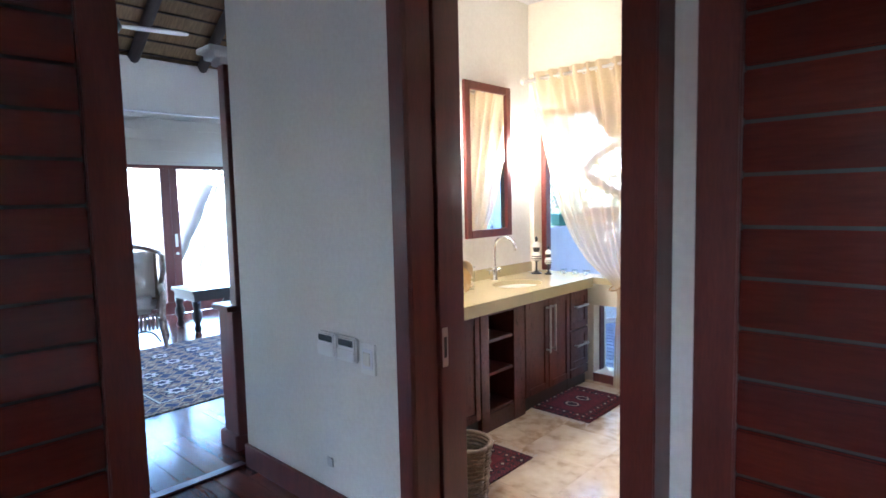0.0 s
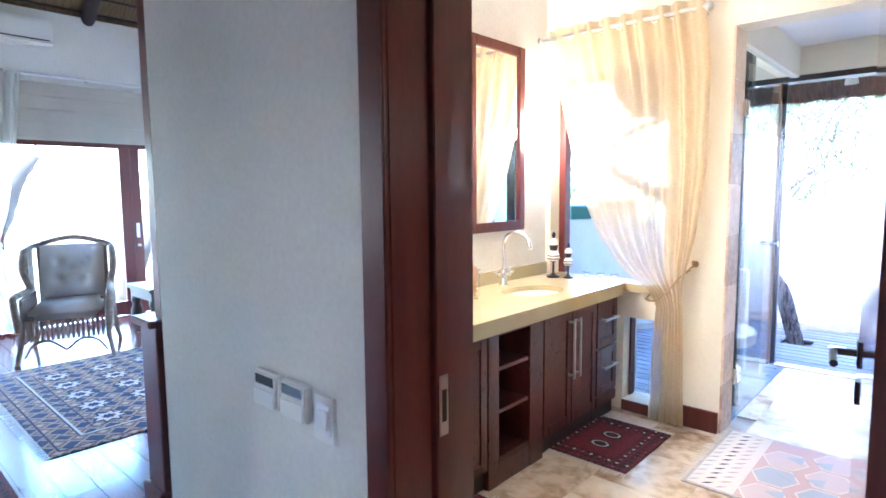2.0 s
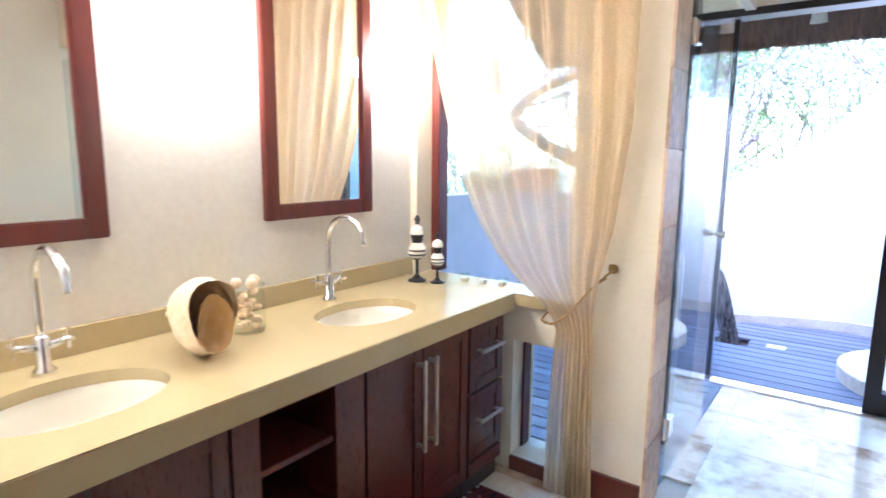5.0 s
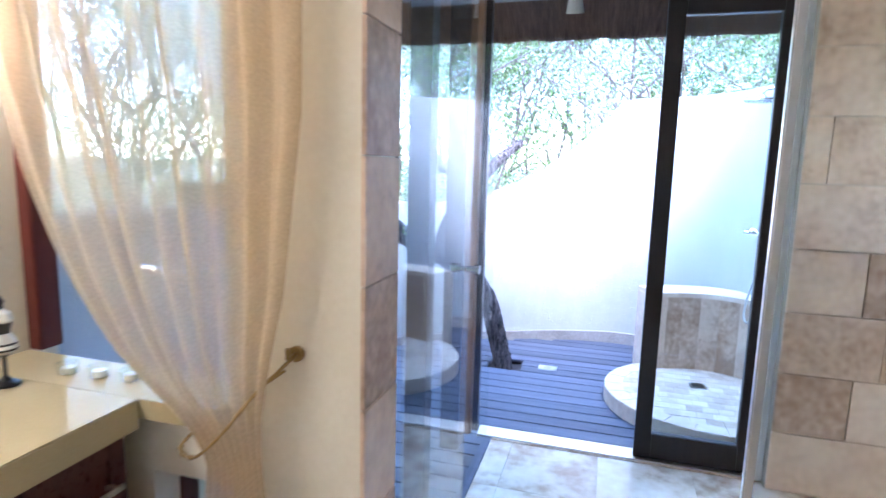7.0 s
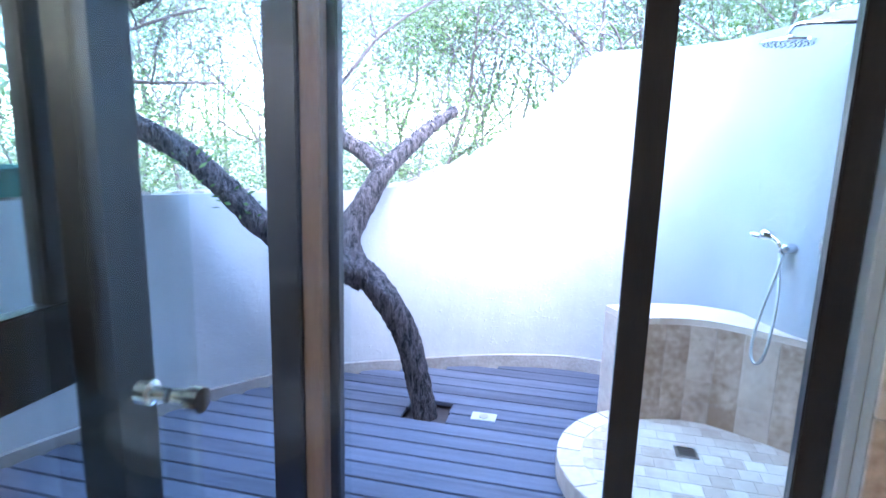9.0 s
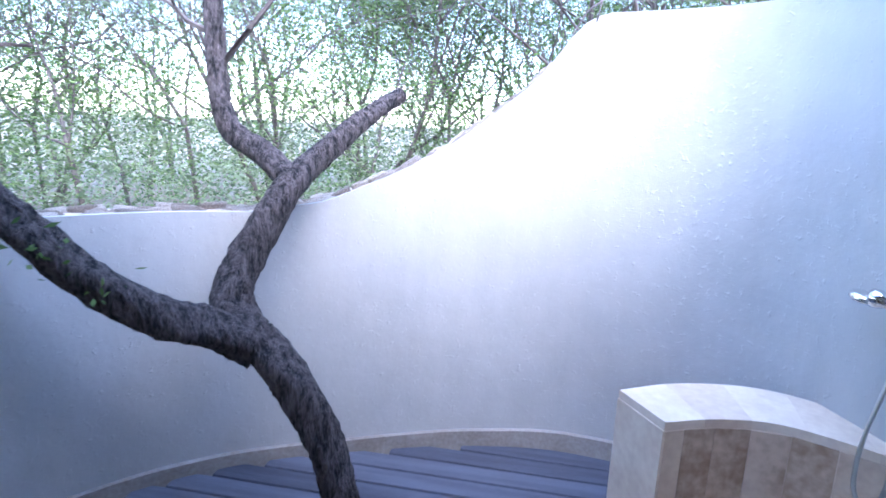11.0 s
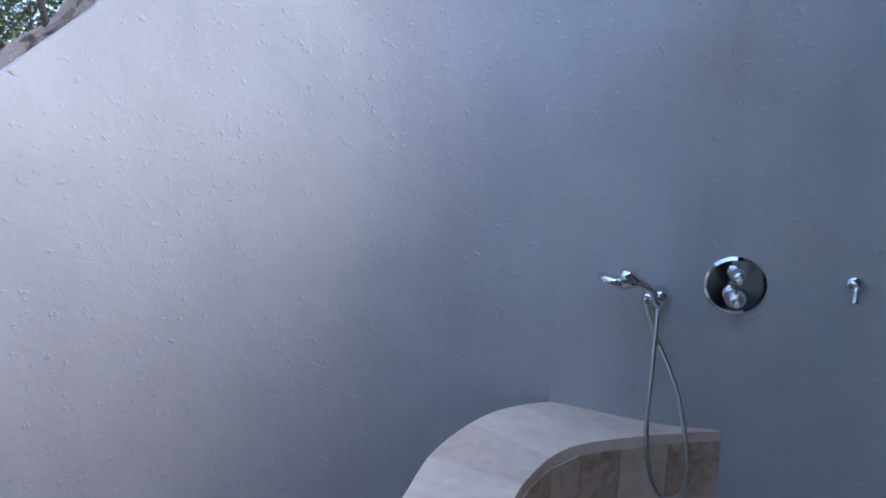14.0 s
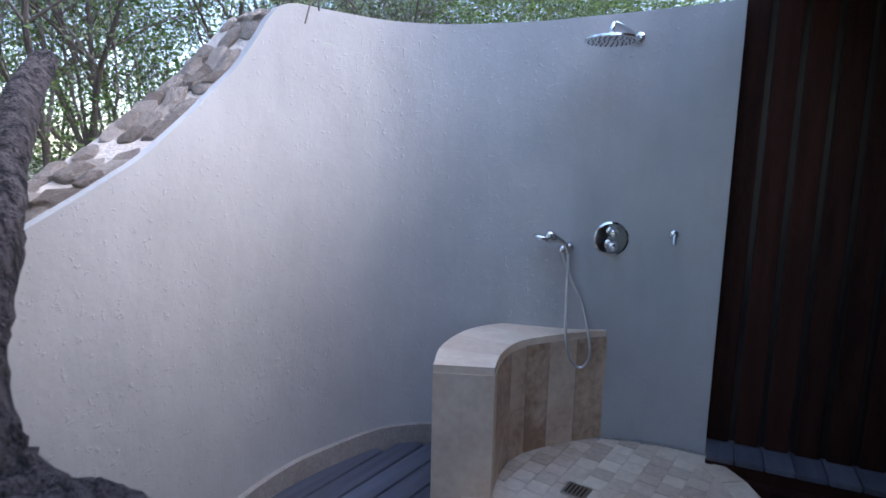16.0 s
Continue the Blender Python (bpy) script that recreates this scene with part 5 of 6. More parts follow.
so = thing("wall_sensor", "tiny grey blanking plate low on the wall", "wall plate", at=(-2.25, HY, 0.27))
part("plate", box(-0.022, 0.022, -0.008, 0, -0.022, 0.022, 0.002), STEEL, so)

# ---- bedroom ----
dr = thing("dresser", "dark wooden dresser with tall upper part and pale cornice", "dresser", at=(0, 0, 0))
part("base_cabinet", box(-3.46, -3.28, 1.63, 2.9, 0.1, 0.88, 0.004), WOOD, dr)
part("plinth", box(-3.49, -3.28, 1.61, 2.92, 0.0, 0.1, 0.006), WOOD, dr)
part("base_top", box(-3.5, -3.28, 1.6, 2.93, 0.88, 0.915, 0.006), WOOD, dr)
part("upper_cabinet", box(-3.36, -3.28, 1.66, 2.88, 0.915, 2.36, 0.004), WOOD, dr)
for k in range(3):
    part("cornice", box(-3.40 - 0.03 * k, -3.28, 1.64 - 0.03 * k, 2.9 + 0.03 * k, 2.36 + 0.035 * k, 2.395 + 0.035 * k, 0.006), LINEN, dr, "pale grey moulded cornice")
bs = thing("bedroom_slider", "dark red timber framed glass sliding doors", "sliding door", kind="structure")
for y0, y1 in ((0.42, 0.55), (1.85, 1.98), (3.17, 3.29), (3.292, 3.4), (4.18, 4.29)):
    s = part("stile", box(-8.3, -8.25, y0, y1, 0.0, 2.16, 0.004), WOOD, bs)
    if y0 == 3.292:
        part("handle_plate", box(-8.25, -8.243, 3.32, 3.36, 0.95, 1.13, 0.002), CERAMIC, s, "white handle plate")
        part("knob", lathe([(0.02, 0), (0.02, 0.03)], 12, at=(-8.235, 3.34, 0.84)), STEEL, s)
part("top_rail", box(-8.31, -8.24, 0.42, 4.29, 2.04, 2.158, 0.004), WOOD, bs)
part("bottom_rail", box(-8.31, -8.24, 0.42, 4.29, 0.0, 0.17, 0.004), WOOD, bs)
for y0, y1 in ((0.55, 1.85), (1.98, 3.17), (3.4, 4.18)):
    part("pane", box(-8.28, -8.274, y0, y1, 0.17, 2.04), GLASS, bs).visible_shadow = False
bl = thing("roman_blind", "beige folded roman blind over the sliding doors", "blind", at=(-8.19, 0, 0))
for k in range(4):
    part("fold", box(0.0, 0.03 + 0.008 * (k % 2), 0.9, 4.28, 2.13 + 0.147 * k, 2.13 + 0.147 * (k + 1) - 0.002, 0.01), BLIND, bl)
part("hem", box(0.002, 0.035, 0.9, 4.28, 2.09, 2.128, 0.008), BLIND, bl, "darker hem")
cr = thing("bedroom_curtain_rail", "pale steel curtain rail on brackets", "curtain rail", at=(-8.08, 0, 2.78))
part("rail", tube([(0, 0.5, 0), (0, 4.4, 0)], 0.014, 10), ALU, cr)
for y in (0.7, 2.85, 4.2):
    part("bracket", tube([(0, y, 0), (-0.11, y, 0)], 0.016, 10), STEEL, cr)
wc = thing("white_curtain", "white gathered linen curtain tied back", "curtain")
bm = bmesh.new()
rows = []
for j in range(40):
    z = 0.03 + 2.76 * j / 39
    w = lerp([(0, 0.3), (0.7, 0.24), (0.98, 0.14), (1.3, 0.22), (2.0, 0.3), (2.8, 0.34)], z)
    c0 = lerp([(0, 1.88), (1.0, 1.76), (2.8, 1.86)], z)
    rows.append([bm.verts.new((-8.05 + 0.05 * math.sin(i / 60 * math.tau * 7), c0 - w + 2 * w * i / 60, z)) for i in range(61)])
for a, b in zip(rows, rows[1:]):
    for i in range(60):
        bm.faces.new((a[i], a[i + 1], b[i + 1], b[i]))
part("cloth", bm, NET, wc, smooth=True)
part("tie_band", box(-8.12, -7.98, 1.61, 1.92, 0.94, 1.0, 0.01), LINEN, wc)
ac = thing("air_conditioner", "white wall-mounted air conditioner", "air conditioner", at=(-8.2, 2.1, 3.08))
part("body", box(0, 0.2, -0.42, 0.42, 0.0, 0.28, 0.03), PLASTIC, ac)
# raised dark strip; the air slit's shade is put in as colour
part("vent_shade", box(0.15, 0.2025, -0.38, 0.38, 0.052, 0.064), LCD, ac)
part("seam", box(0.15, 0.2015, -0.4, 0.4, 0.1, 0.103), ALU, ac)
part("louvre", box(0.15, 0.204, -0.38, 0.38, 0.02, 0.05, 0.004), PLASTIC, ac)
fan = thing("ceiling_fan", "ceiling fan with pale blades and round lamp", "ceiling fan", at=(-5.5, 1.72, 3.02))
part("rod", tube([(0, 0, 0.1), (0, 0, 2.4)], 0.015, 8), BLACK, fan)
part("motor", lathe([(0.06, 0.16), (0.13, 0.12), (0.15, 0.06), (0.13, 0.02), (0.1, 0.0)], 24), BLACK, fan, smooth=True)
part("lamp", lathe([(0.1, 0.0), (0.1, -0.015), (0.05, -0.03)], 24), CERAMIC, fan, "white round lamp glass", smooth=True)
for k in range(4):
    a = radians(75 + 90 * k)
    bm = shape([(0.12, -0.03), (0.25, -0.06), (0.62, -0.07), (0.68, -0.03), (0.68, 0.03), (0.62, 0.06), (0.25, 0.05), (0.12, 0.03)], 0.06, 0.07)
    bmesh.ops.rotate(bm, verts=bm.verts, matrix=Matrix.Rotation(a, 3, "Z"))
    part("blade", bm, LINEN, fan, "pale blade")

ch = thing("wing_armchair", "brown cane wing armchair with buttoned taupe cushions", "armchair", at=(-6.85, 2.2, 0))
ch.rotation_euler = (0, 0, radians(68))      # front along local -y
part("seat_cushion", box(-0.28, 0.28, -0.36, 0.25, 0.37, 0.5, 0.05), CUSHION, ch, smooth=True)
bm = bmesh.new()
rows = []
for j in range(25):
    v = j / 24
    rows.append([])
    for i in range(25):
        u = i / 24
        puff = 0.07 * (1 - (2 * u - 1) ** 4) * (1 - (2 * v - 1) ** 4)
        for bu, bv in ((0.3, 0.35), (0.7, 0.35), (0.5, 0.52), (0.3, 0.7), (0.7, 0.7)):
            puff -= 0.045 * math.exp(-((u - bu) ** 2 + (v - bv) ** 2) / 0.006)
        rows[-1].append(bm.verts.new((-0.27 + 0.54 * u, 0.2 + 0.16 * v - puff, 0.48 + 0.52 * v)))
for a, b in zip(rows, rows[1:]):
    for i in range(24):
        bm.faces.new((a[i], a[i + 1], b[i + 1], b[i]))
part("back_cushion", bm, CUSHION, ch, smooth=True)
part("back_panel", box(-0.3, 0.3, 0.36, 0.39, 0.3, 1.0, 0.01), WICKER, ch)
part("top_rail", tube(smooth_line([(-0.36, 0.12, 0.96), (-0.3, 0.34, 1.0), (0, 0.38, 1.07), (0.3, 0.34, 1.0), (0.36, 0.12, 0.96)], 6), 0.025, 10), WICKER, ch, smooth=True)
for s in (-1, 1):
    part("wing", tube(smooth_line([(s * 0.36, 0.12, 0.97), (s * 0.37, 0.06, 0.8), (s * 0.33, 0.1, 0.62), (s * 0.34, -0.1, 0.6), (s * 0.36, -0.34, 0.6), (s * 0.36, -0.4, 0.54), (s * 0.34, -0.38, 0.3)], 6), 0.03, 10), WICKER, ch, smooth=True)
    part("wing_panel", box(s * 0.33, s * 0.35, 0.1, 0.36, 0.35, 0.97, 0.008), WICKER, ch)
    part("side_panel", box(s * 0.31, s * 0.33, -0.36, 0.3, 0.16, 0.58, 0.008), WICKER, ch)
    for y in (-0.35, 0.32):
        part("leg", tube(smooth_line([(s * 0.33, y, 0.4), (s * 0.34, y * 1.02, 0.18), (s * 0.37, y * 1.12, 0.0)], 4), 0.022, 8), WICKER, ch, smooth=True)
for k in range(16):
    x = -0.29 + 0.0387 * k
    part("cane_slat", tube([(x, -0.36, 0.2), (x, -0.36, 0.38)], 0.014, 6), WICKER, ch)
for s in (-1, 1):
    part("apron_arch", tube(smooth_line([(s * 0.32, -0.37, 0.06), (s * 0.24, -0.37, 0.17), (s * 0.12, -0.37, 0.19), (0, -0.37, 0.1)], 5), 0.013, 8), WICKER, ch, smooth=True)

tb = thing("side_table", "dark wooden table with turned legs and pale top", "table", at=(-7.05, 3.25, 0))
part("tabletop", box(-0.32, 0.32, -0.38, 0.38, 0.47, 0.51, 0.006), BLACKWOOD, tb)
part("glass_top", box(-0.31, 0.31, -0.37, 0.37, 0.5105, 0.516), CERAMIC, tb, "pale glossy inset top")
part("apron", box(-0.29, 0.29, -0.35, 0.35, 0.38, 0.47), BLACKWOOD, tb)
for sx in (-1, 1):
    for sy in (-1, 1):
        part("leg", lathe([(0.03, 0), (0.05, 0.04), (0.03, 0.1), (0.055, 0.17), (0.06, 0.22), (0.035, 0.29), (0.05, 0.33), (0.05, 0.38)], 14, at=(sx * 0.25, sy * 0.31, 0)), BLACKWOOD, tb, smooth=True)

r, z = rug("large worn brown and indigo patterned rug", -6.45, -4.34, 1.42, 3.3, BIGRUG, None, ((0.05, INKWOOL), (0.062, BIGRUG), (0.2, INKWOOL), (0.21, PALEWOOL), (0.225, BIGRUG), (0.3, INKWOOL), (0.308, BIGRUG)), ((-6.45, -4.34, 1.42, -1), (-6.45, -4.34, 3.3, 1)))
for i in range(5):
    for j in range(4):
        cx, cy = -6.0 + 0.31 * i, 1.85 + 0.34 * j
        for s, m in ((0.13, INKWOOL), (0.1, PALEWOOL), (0.075, PINK), (0.05, INKWOOL)):
            pts = [(cx + s * (1 if q % 2 else 0.6) * math.cos(math.tau * q / 16), cy + s * (1 if q % 2 else 0.6) * math.sin(math.tau * q / 16)) for q in range(16)]
            part("medallion", shape(pts, 0.003, z + 0.0025 - 0.012 * s), m, r)
rug("small dark red bedroom rug", -5.6, -3.8, 0.25, 1.2, REDRUG, None, ((0.06, DARKRED), (0.07, REDFIELD)), ((0.25, 1.2, -3.8, 1, "x"),))

# ---- trees ----
def leaves(bm, centre, spread, count, size, rnd):
    for _ in range(count):
        c = centre + Vector((rnd.gauss(0, spread), rnd.gauss(0, spread), rnd.gauss(0, spread * 0.6)))
        a = Vector((rnd.uniform(-1, 1), rnd.uniform(-1, 1), rnd.uniform(-0.6, 0.6))).normalized()
        b = a.cross(Vector((rnd.uniform(-1, 1), rnd.uniform(-1, 1), rnd.uniform(-1, 1)))).normalized()
        s = size * rnd.uniform(0.6, 1.3)
        bm.faces.new([bm.verts.new(c + q) for q in (-a * s, b * s * 0.4, a * s, -b * s * 0.4)])


def grow(wood, leaf, start, way, length, radius, level, rnd, leaf_n, size, sides=5, droop=0.0):
    """One limb with its side shoots."""
    pts, p, d = [start], start.copy(), way.normalized()
    n = 5
    for k in range(n):
        d = (d + Vector((rnd.gauss(0, 0.16), rnd.gauss(0, 0.16), rnd.gauss(0.02 - droop, 0.13)))).normalized()
        p = p + d * length / n
        pts.append(p.copy())
    rad = [radius * (1 - 0.75 * k / n) for k in range(n + 1)]
    tube(pts, rad, sides if level > 1 else 4 if level == 1 else 3, wood, 0.1 if level > 1 else 0.0, rnd.random() * 9, close=False)
    if level == 0:
        for q in pts[1:]:
            leaves(leaf, q, 0.07 + length * 0.12, leaf_n, size, rnd)
        return
    for k in range(2, n + 1):
        for _ in range(2 if level > 1 else 2):
            side = Vector((rnd.uniform(-1, 1), rnd.uniform(-1, 1), rnd.uniform(-0.35, 0.8)))
            w = (d * 0.6 + side).normalized()
            grow(wood, leaf, pts[k], w, length * rnd.uniform(0.45, 0.7), rad[k] * 0.6, level - 1, rnd, leaf_n, size, sides, droop)


# the tree that grows through the deck
tree = thing("deck_tree", "leaning dark-barked tree growing through the deck", "tree", at=(0, 0, 0))
wood = bmesh.new()
trunk = smooth_line([(-1.85, 7.62, -0.34), (-1.88, 7.63, -0.14), (-1.938, 7.663, 0.082), (-2.011, 7.65, 0.314), (-2.098, 7.639, 0.493), (-2.232, 7.66, 0.627), (-2.382, 7.68, 0.727)], 8)
tube(trunk, [0.07 + 0.018 * k / len(trunk) for k in range(len(trunk))], 24, wood, 0.16, 1.0)
limb = smooth_line([(-2.342, 7.67, 0.687), (-2.427, 7.737, 0.823), (-2.413, 7.834, 0.989), (-2.338, 7.941, 1.175), (-2.274, 8.049, 1.312), (-2.169, 8.236, 1.468), (-2.075, 8.403, 1.584), (-1.95, 8.58, 1.71)], 7)
tube(limb, [0.092 - 0.056 * (k / len(limb)) ** 1.1 for k in range(len(limb))], 20, wood, 0.18, 2.0)
big = smooth_line([(-2.282, 7.66, 0.652), (-2.425, 7.568, 0.745), (-2.567, 7.437, 0.833), (-2.77, 7.325, 1.001), (-2.953, 7.224, 1.219), (-3.175, 7.172, 1.418), (-3.628, 7.13, 1.646), (-3.931, 7.189, 1.884), (-3.683, 7.297, 2.162), (-3.236, 7.356, 2.33), (-2.589, 7.464, 2.558)], 7)
tube(big, [0.085 - 0.045 * (k / len(big)) for k in range(len(big))], 20, wood, 0.18, 3.0)
up = smooth_line([(-2.284, 8.028, 1.282), (-2.466, 8.076, 1.41), (-2.648, 8.113, 1.528), (-2.731, 8.171, 1.767), (-2.763, 8.238, 2.205), (-2.715, 8.285, 2.803), (-2.798, 8.293, 3.602), (-2.6, 8.2, 4.4)], 7)
tube(up, [0.06 - 0.03 * (k / len(up)) for k in range(len(up))], 14, wood, 0.18, 4.0)
part("trunk", wood, BARK, tree, smooth=True)
wood, leaf = bmesh.new(), bmesh.new()
rnd = random.Random(21)
for src, lo, step, ln in ((up, 18, 3, 1.1), (big, 46, 5, 0.9)):
    for k in range(lo, len(src), step):
        grow(wood, leaf, src[k], Vector((rnd.uniform(-1, 1), rnd.uniform(0.0, 1), rnd.uniform(-0.1, 0.8))), ln * rnd.uniform(0.7, 1.2), 0.016, 2, rnd, 3, 0.014)
for bmx in (wood, leaf):
    bmesh.ops.delete(bmx, geom=[f for f in bmx.faces if f.calc_center_median().y < 8.35 + 0.1 * f.calc_center_median().x + 0.1 and f.calc_center_median().x > -3.2], context="FACES")
part("twig_mass", wood, TWIG, tree, "fine tangled grey twigs")
part("crown", leaf, LEAF_DRY, tree, "sparse small leaves")
ivy = thing("ivy", "small creeping green leaves on the limb", "climber", at=(0, 0, 0))
bm = bmesh.new()
for k in range(18, 34, 2):
    leaves(bm, big[k] + Vector((0.02, -0.06, 0.03)), 0.06, 9, 0.022, rnd)
part("leaf_mass", bm, LEAF, ivy)

# woodland behind the wall
def bush_tree(name, x, y, h, seed, leaf_n, size, mat, lean=0.0, base=0.25, level=3):
    rnd = random.Random(seed)
    t = thing(name, "slender bushveld tree with fine twigs and small green leaves", "tree", "woodland trees", (x, y, -0.34))
    wood, leaf = bmesh.new(), bmesh.new()
    stems = rnd.choice((1, 2, 2, 3))
    for s in range(stems):
        d = Vector((rnd.gauss(lean, 0.22), rnd.gauss(0, 0.22), 1)).normalized()
        grow(wood, leaf, Vector((0, 0, 0)), d, h * rnd.uniform(0.75, 1.0), 0.014 * h / 1.6, level, rnd, leaf_n, size, 7)
    part("trunk", wood, TWIG, t)
    part("crown", leaf, mat, t)
    return t


protos = [bush_tree("woodland_tree", -3.4, 12.2, 4.2, 31, 3, 0.026, LEAF), bush_tree("woodland_tree", -0.4, 12.6, 4.8, 32, 2, 0.028, LEAF_DRY),
          bush_tree("woodland_tree", -6.6, 10.4, 4.0, 33, 2, 0.026, LEAF), bush_tree("woodland_tree", 3.2, 11.6, 4.6, 34, 2, 0.028, LEAF_DRY)]
rnd = random.Random(77)
for k in range(96):
    ring_k = k // 24
    a = radians(-25 + 205 * ((k % 24) + rnd.random()) / 24)
    rr = 7.8 + 3.2 * ring_k + rnd.uniform(-1, 1)
    x, y = -1.6 + rr * math.cos(a), 5.6 + rr * math.sin(a)
    if y < 9.3 and x > -4.6 and x < 3.0:
        continue
    if x < -6.5 and y < 8.5:
        continue
    s = rnd.uniform(0.85, 1.35) * (1 + 0.12 * ring_k)
    t = copy_thing(rnd.choice(protos), pose(x, y, -0.34, 0, 0, rnd.uniform(0, 360)))
    t.scale = (s, s, s)
# the first two are added west of the deck to shade the garden wall
for x, y, s in ((-7.4, 9.6, 1.5), (-6.4, 7.0, 1.2), (-17, 7.5, 1.4), (-19, 0.5, 1.3), (-22, 2.5, 1.6), (-23, 5.5, 1.7), (-22, -2, 1.6)):
    t = copy_thing(rnd.choice(protos), pose(x, y, -0.34, 0, 0, rnd.uniform(0, 360)))
    t.scale = (s, s, s)
bt = thing("leaning_tree", "pale leaning tree trunk outside the bedroom", "tree", at=(0, 0, 0))
bm = tube(smooth_line([(-11.0, 2.0, -0.35), (-10.9, 2.15, 0.5), (-10.8, 2.4, 1.2), (-10.7, 2.55, 1.7), (-10.6, 2.8, 2.1)], 6), [0.22 - 0.004 * k for k in range(25)], 12, None, 0.2, 6.0)
part("trunk", bm, TWIG, bt, smooth=True)
bm = tube(smooth_line([(-10.2, 3.7, -0.35), (-10.0, 3.9, 0.4), (-9.9, 4.2, 1.1), (-9.9, 4.6, 1.9)], 6), [0.17 - 0.004 * k for k in range(19)], 12, None, 0.2, 7.0)
part("trunk", bm, TWIG, bt, smooth=True)
# thin sapling that droops over the wall top
sap = thing("sapling", "thin bare sapling drooping over the garden wall", "sapling", at=(-0.72, 9.05, -0.33))
stem = smooth_line([(0, 0, 0), (0.03, -0.03, 1.0), (-0.02, -0.1, 1.9), (-0.08, -0.25, 2.45), (-0.2, -0.5, 2.62), (-0.27, -0.66, 2.5), (-0.3, -0.7, 2.36)], 5)
part("stem", tube(stem, [0.016 - 0.00042 * k for k in range(len(stem))], 6), TWIG, sap, smooth=True)
for k, way in ((17, (-0.5, -0.15, 0.15)), (21, (-0.3, 0.1, -0.2)), (24, (0.16, -0.08, -0.12)), (27, (-0.12, -0.05, -0.16))):
    a = stem[k]
    w = Vector(way)
    part("twig", tube(smooth_line([a, a + w * 0.5 + Vector((0, 0, 0.03)), a + w], 3), [0.006, 0.0055, 0.005, 0.0045, 0.004, 0.0035, 0.003], 5), TWIG, sap)
# undergrowth against the wall
bm = bmesh.new()
rnd = random.Random(5)
for k in range(6500):
    a = radians(rnd.uniform(30, 185))
    rr = rnd.uniform(6.5, 22)
    x, y = -1.6 + rr * math.cos(a), 5.0 + rr * math.sin(a)
    if (y < 8.9 and -4.3 < x < 3) or (x < -6 and y < 7.5):
        continue
    leaves(bm, Vector((x, y, rnd.uniform(-0.1, 1.0 + 0.22 * (rr - 6)))), 0.3, 24, 0.03 + 0.0012 * rr, rnd)
shrub = bmesh.new()
for k in range(5200):
    a = radians(rnd.uniform(20, 190))
    rr = rnd.uniform(5.6, 13)
    x, y = -1.6 + rr * math.cos(a), 5.0 + rr * math.sin(a)
    if (y < 9.3 and -4.6 < x < 3) or (x < -6 and y < 7.5):
        continue
    leaves(shrub, Vector((x, y, rnd.uniform(0.2, 1.9) + 0.14 * (rr - 5))), 0.16, 26, 0.021, rnd)
tagged(part("shrubs", shrub, LEAF), "fine-leaved green shrubs behind the garden wall", "shrubs", kind="stuff")
tagged(part("undergrowth", bm, LEAF_DRY), "dense dusty green undergrowth behind the wall", "shrubs", kind="stuff")

for (wx, wy), m, nm, ht in (((-3.62, 6.5), GREENPOT, "dark green plastic plant trough on the garden wall", 0.14), ((-3.44, 6.95), TERRA, "terracotta plant trough on the garden wall", 0.2)):
    q, nn = on_wall(wx, wy)
    t = thing("plant_trough", nm, "planter", "wall planters")
    t.matrix_world = facing(q + -nn * 0.16, nn, 1.165)
    bm = bmesh.new()
    lo, hi = [(-0.2, -0.08), (0.2, -0.08), (0.2, 0.08), (-0.2, 0.08)], [(-0.23, -0.1), (0.23, -0.1), (0.23, 0.1), (-0.23, 0.1)]
    a = [bm.verts.new((x, y, 0)) for x, y in lo]
    b = [bm.verts.new((x, y, ht)) for x, y in hi]
    c = [bm.verts.new((x * 0.9, y * 0.85, ht)) for x, y in hi]
    d = [bm.verts.new((x * 0.9, y * 0.85, ht - 0.03)) for x, y in hi]
    bm.faces.new(a[::-1])
    bm.faces.new(d)
    for u, v in ((a, b), (b, c), (c, d)):
        for k in range(4):
            bm.faces.new((u[k], u[(k + 1) % 4], v[(k + 1) % 4], v[k]))
    part("trough", bm, m, t)
    part("rim", tube([(-0.235, -0.105, ht), (0.235, -0.105, ht), (0.235, 0.105, ht), (-0.235, 0.105, ht), (-0.235, -0.105, ht)], 0.012, 6), m, t)

for x in (-1.35, -0.55):
    sp = thing("eave_spotlight", "small white spotlight under the thatched eave", "spotlight", "eave spotlights", (x, 6.36, 2.44))
    part("mount", tube([(0, 0, 0), (0, 0, -0.03)], 0.04, 14), BLACK, sp)
    part("lamp_body", tube([(0, 0, -0.03), (0, 0.03, -0.11)], [0.035, 0.05], 14), CERAMIC, sp)

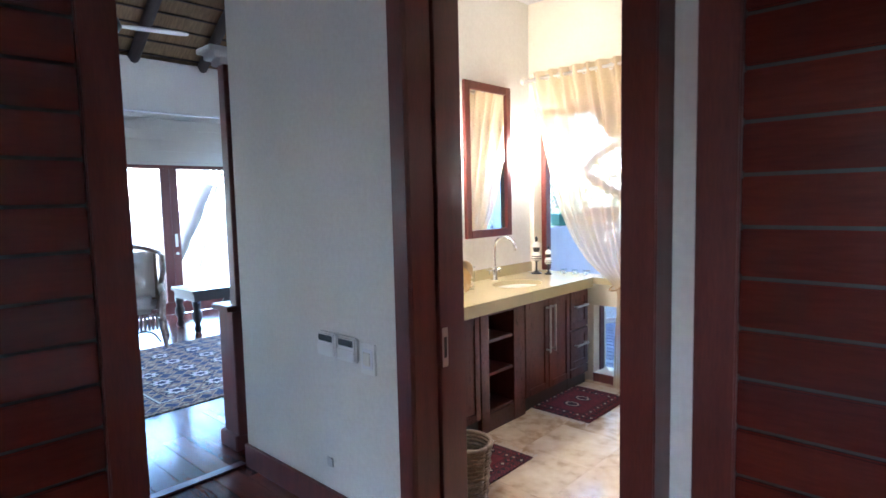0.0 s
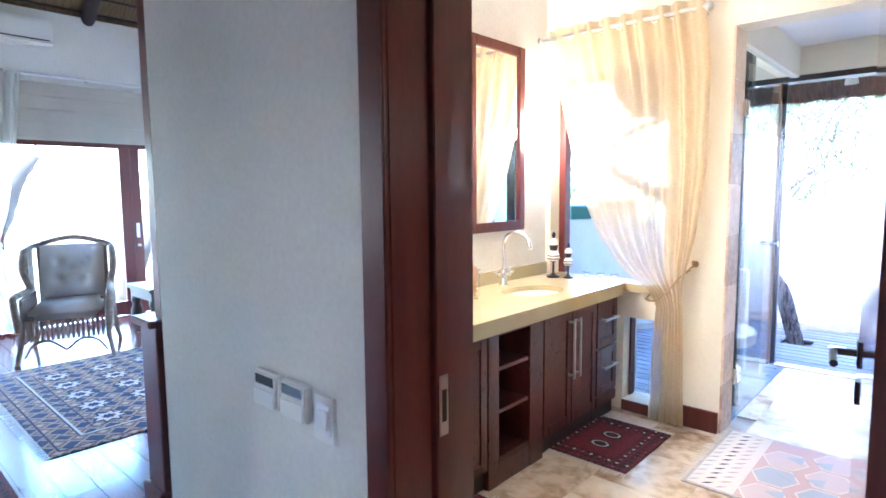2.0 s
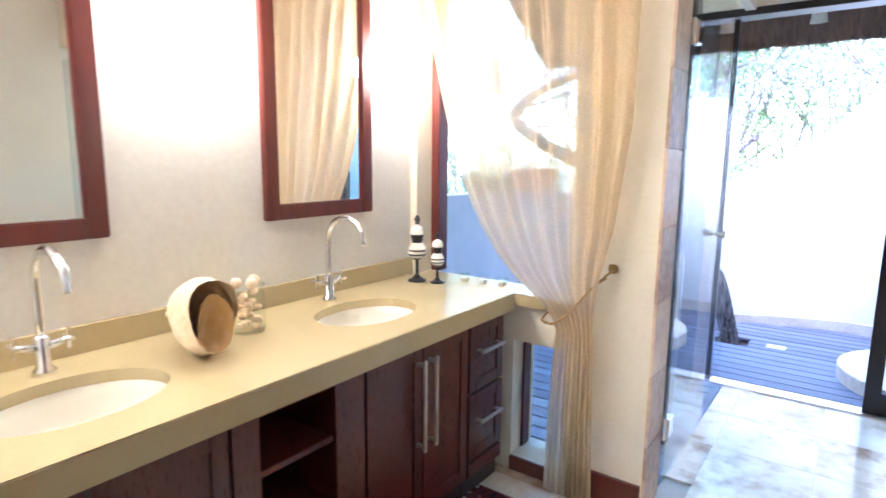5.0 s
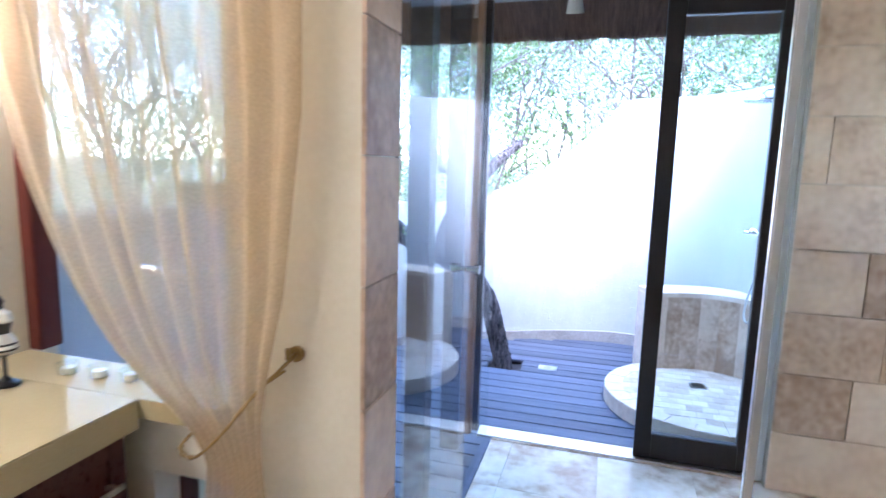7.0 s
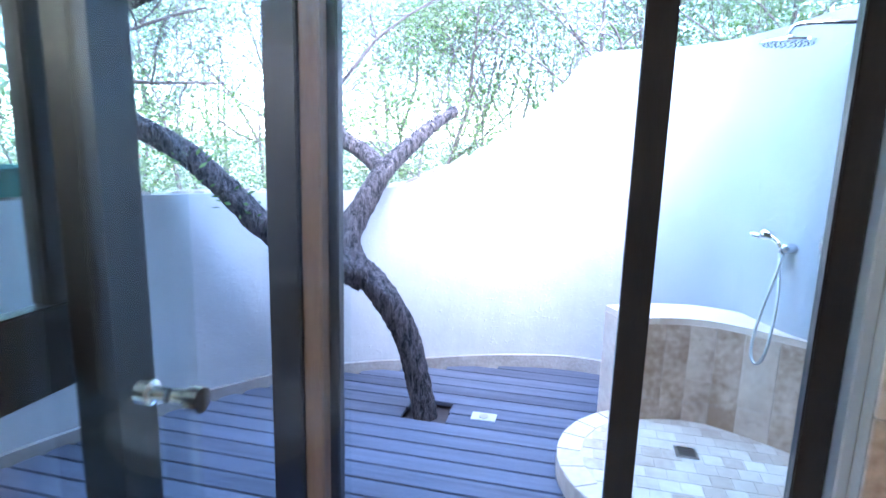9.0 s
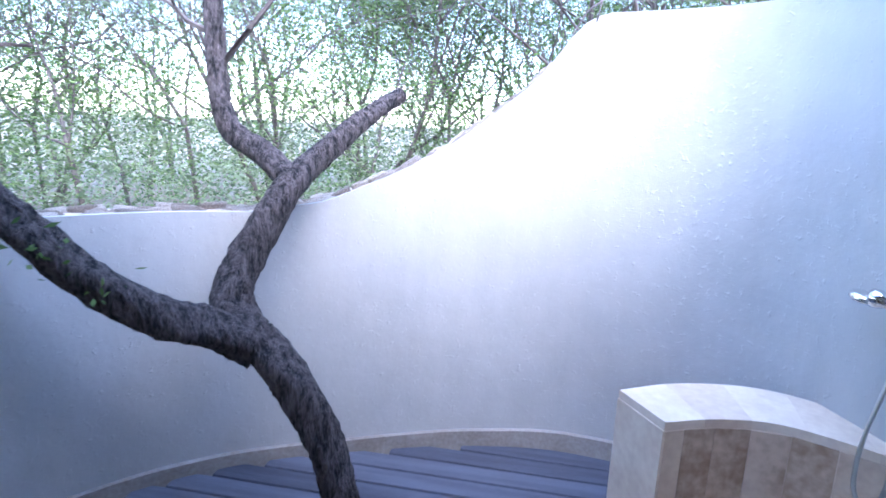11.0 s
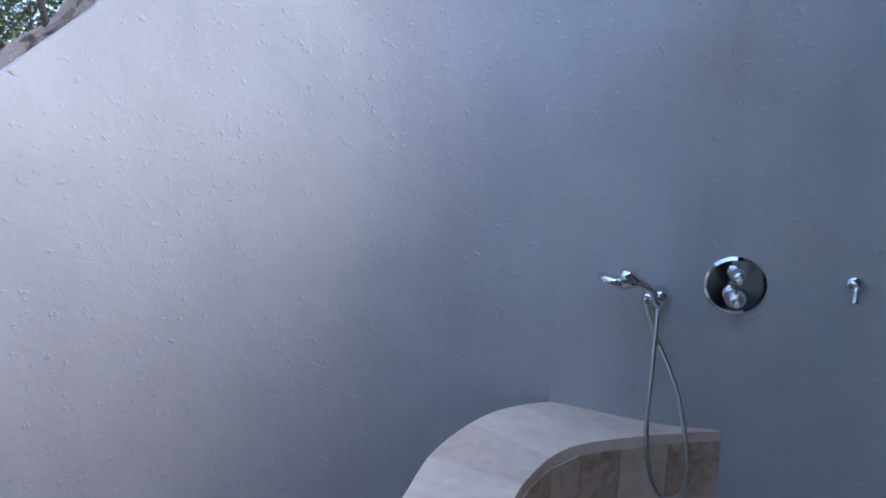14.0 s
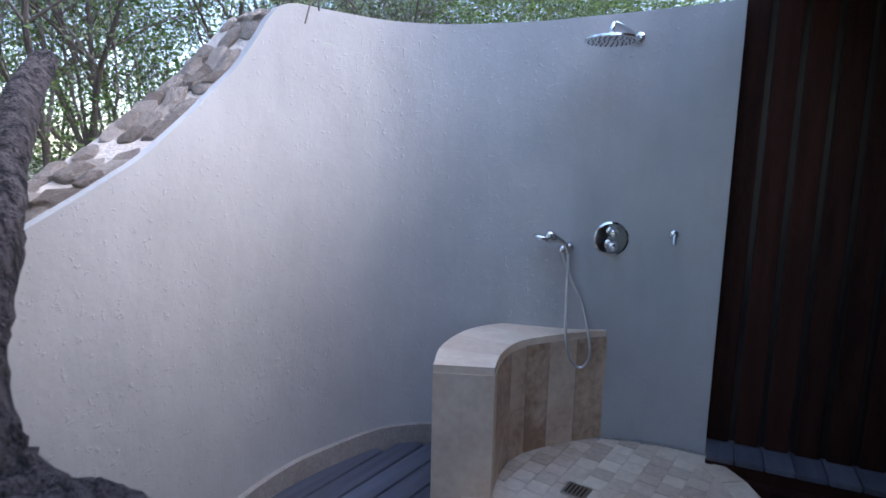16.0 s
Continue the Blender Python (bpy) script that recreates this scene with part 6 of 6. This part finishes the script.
# ---- pieces of floors and tiled walls ----
floor = bpy.data.objects["floor"]
tile = None
for i in range(10):
    for j in range(10):
        x0, y0 = -2.87 + 0.45 * i, 1.92 + 0.45 * j
        x1, y1 = min(x0 + 0.4493, 1.2), min(y0 + 0.4493, 5.98)
        if x0 > 1.1 or y0 > 5.9 or (y0 > 4.3 and x1 < -1.62):
            continue
        if y1 > 4.25 and y0 < 4.25 and x0 < -1.64:
            y1 = 4.24
        if y0 > 4.2 and x0 < -1.64:
            x0 = -1.64
        part("tile", box(x0, x1, y0, y1, -0.015, 0.0, 0.0007), TRAVFLOOR, floor)
part("tile", box(-1.64, -0.31, 5.985, 6.1, -0.015, -0.002, 0.0015), TRAVFLOOR, floor)
part("tile", box(-1.73, -0.665, 1.6, 1.915, -0.02, -0.003, 0.0015), WOOD, floor)
back = bpy.data.objects["wall_shower_back"]
rnd = random.Random(12)
for j in range(9):
    z0 = 0.002 + 0.29 * j
    x = -0.3 - (0.3 if j % 2 else 0.0)
    while x < 1.2:
        w = rnd.choice((0.4, 0.6, 0.6))
        a, b = max(x, -0.3), min(x + w, 1.2)
        if b - a > 0.03:
            part("tile", box(a + 0.002, b - 0.002, 5.915, 5.93, z0, min(z0 + 0.286, 2.6), 0.002), TRAV, back)
        x += w
    if j not in (5, 6, 7):
        part("tile", box(1.185, 1.2, 4.45, 5.15, z0, min(z0 + 0.286, 2.6), 0.002), TRAV, back)
    part("tile", box(1.185, 1.2, 5.154, 5.91, z0, min(z0 + 0.286, 2.6), 0.002), TRAV, back)
pier = bpy.data.objects["wall_window"]
for j in range(8):
    z0 = 0.002 + 0.302 * j
    part("tile", box(-1.64, -1.628, 4.236, 4.45, z0, min(z0 + 0.299, 2.41), 0.002), TRAV, pier)
bed_floor = bpy.data.objects["floor_bedroom"]
rnd = random.Random(9)
y = -2.0
while y < 4.4:
    x = -8.2 - rnd.uniform(0, 2)
    x_end = 2.0 if y < 1.57 else -3.28
    while x < x_end:
        ln = rnd.uniform(1.6, 2.6)
        a, b = max(x, -8.2), min(x + ln, x_end)
        if b - a > 0.05 and not (y < 0 and x > -1.6):
            part("plank", box(a + 0.001, b - 0.001, y, y + 0.138, -0.028, 0.0, 0.0015), PLANK, bed_floor)
        x += ln
    y += 0.14
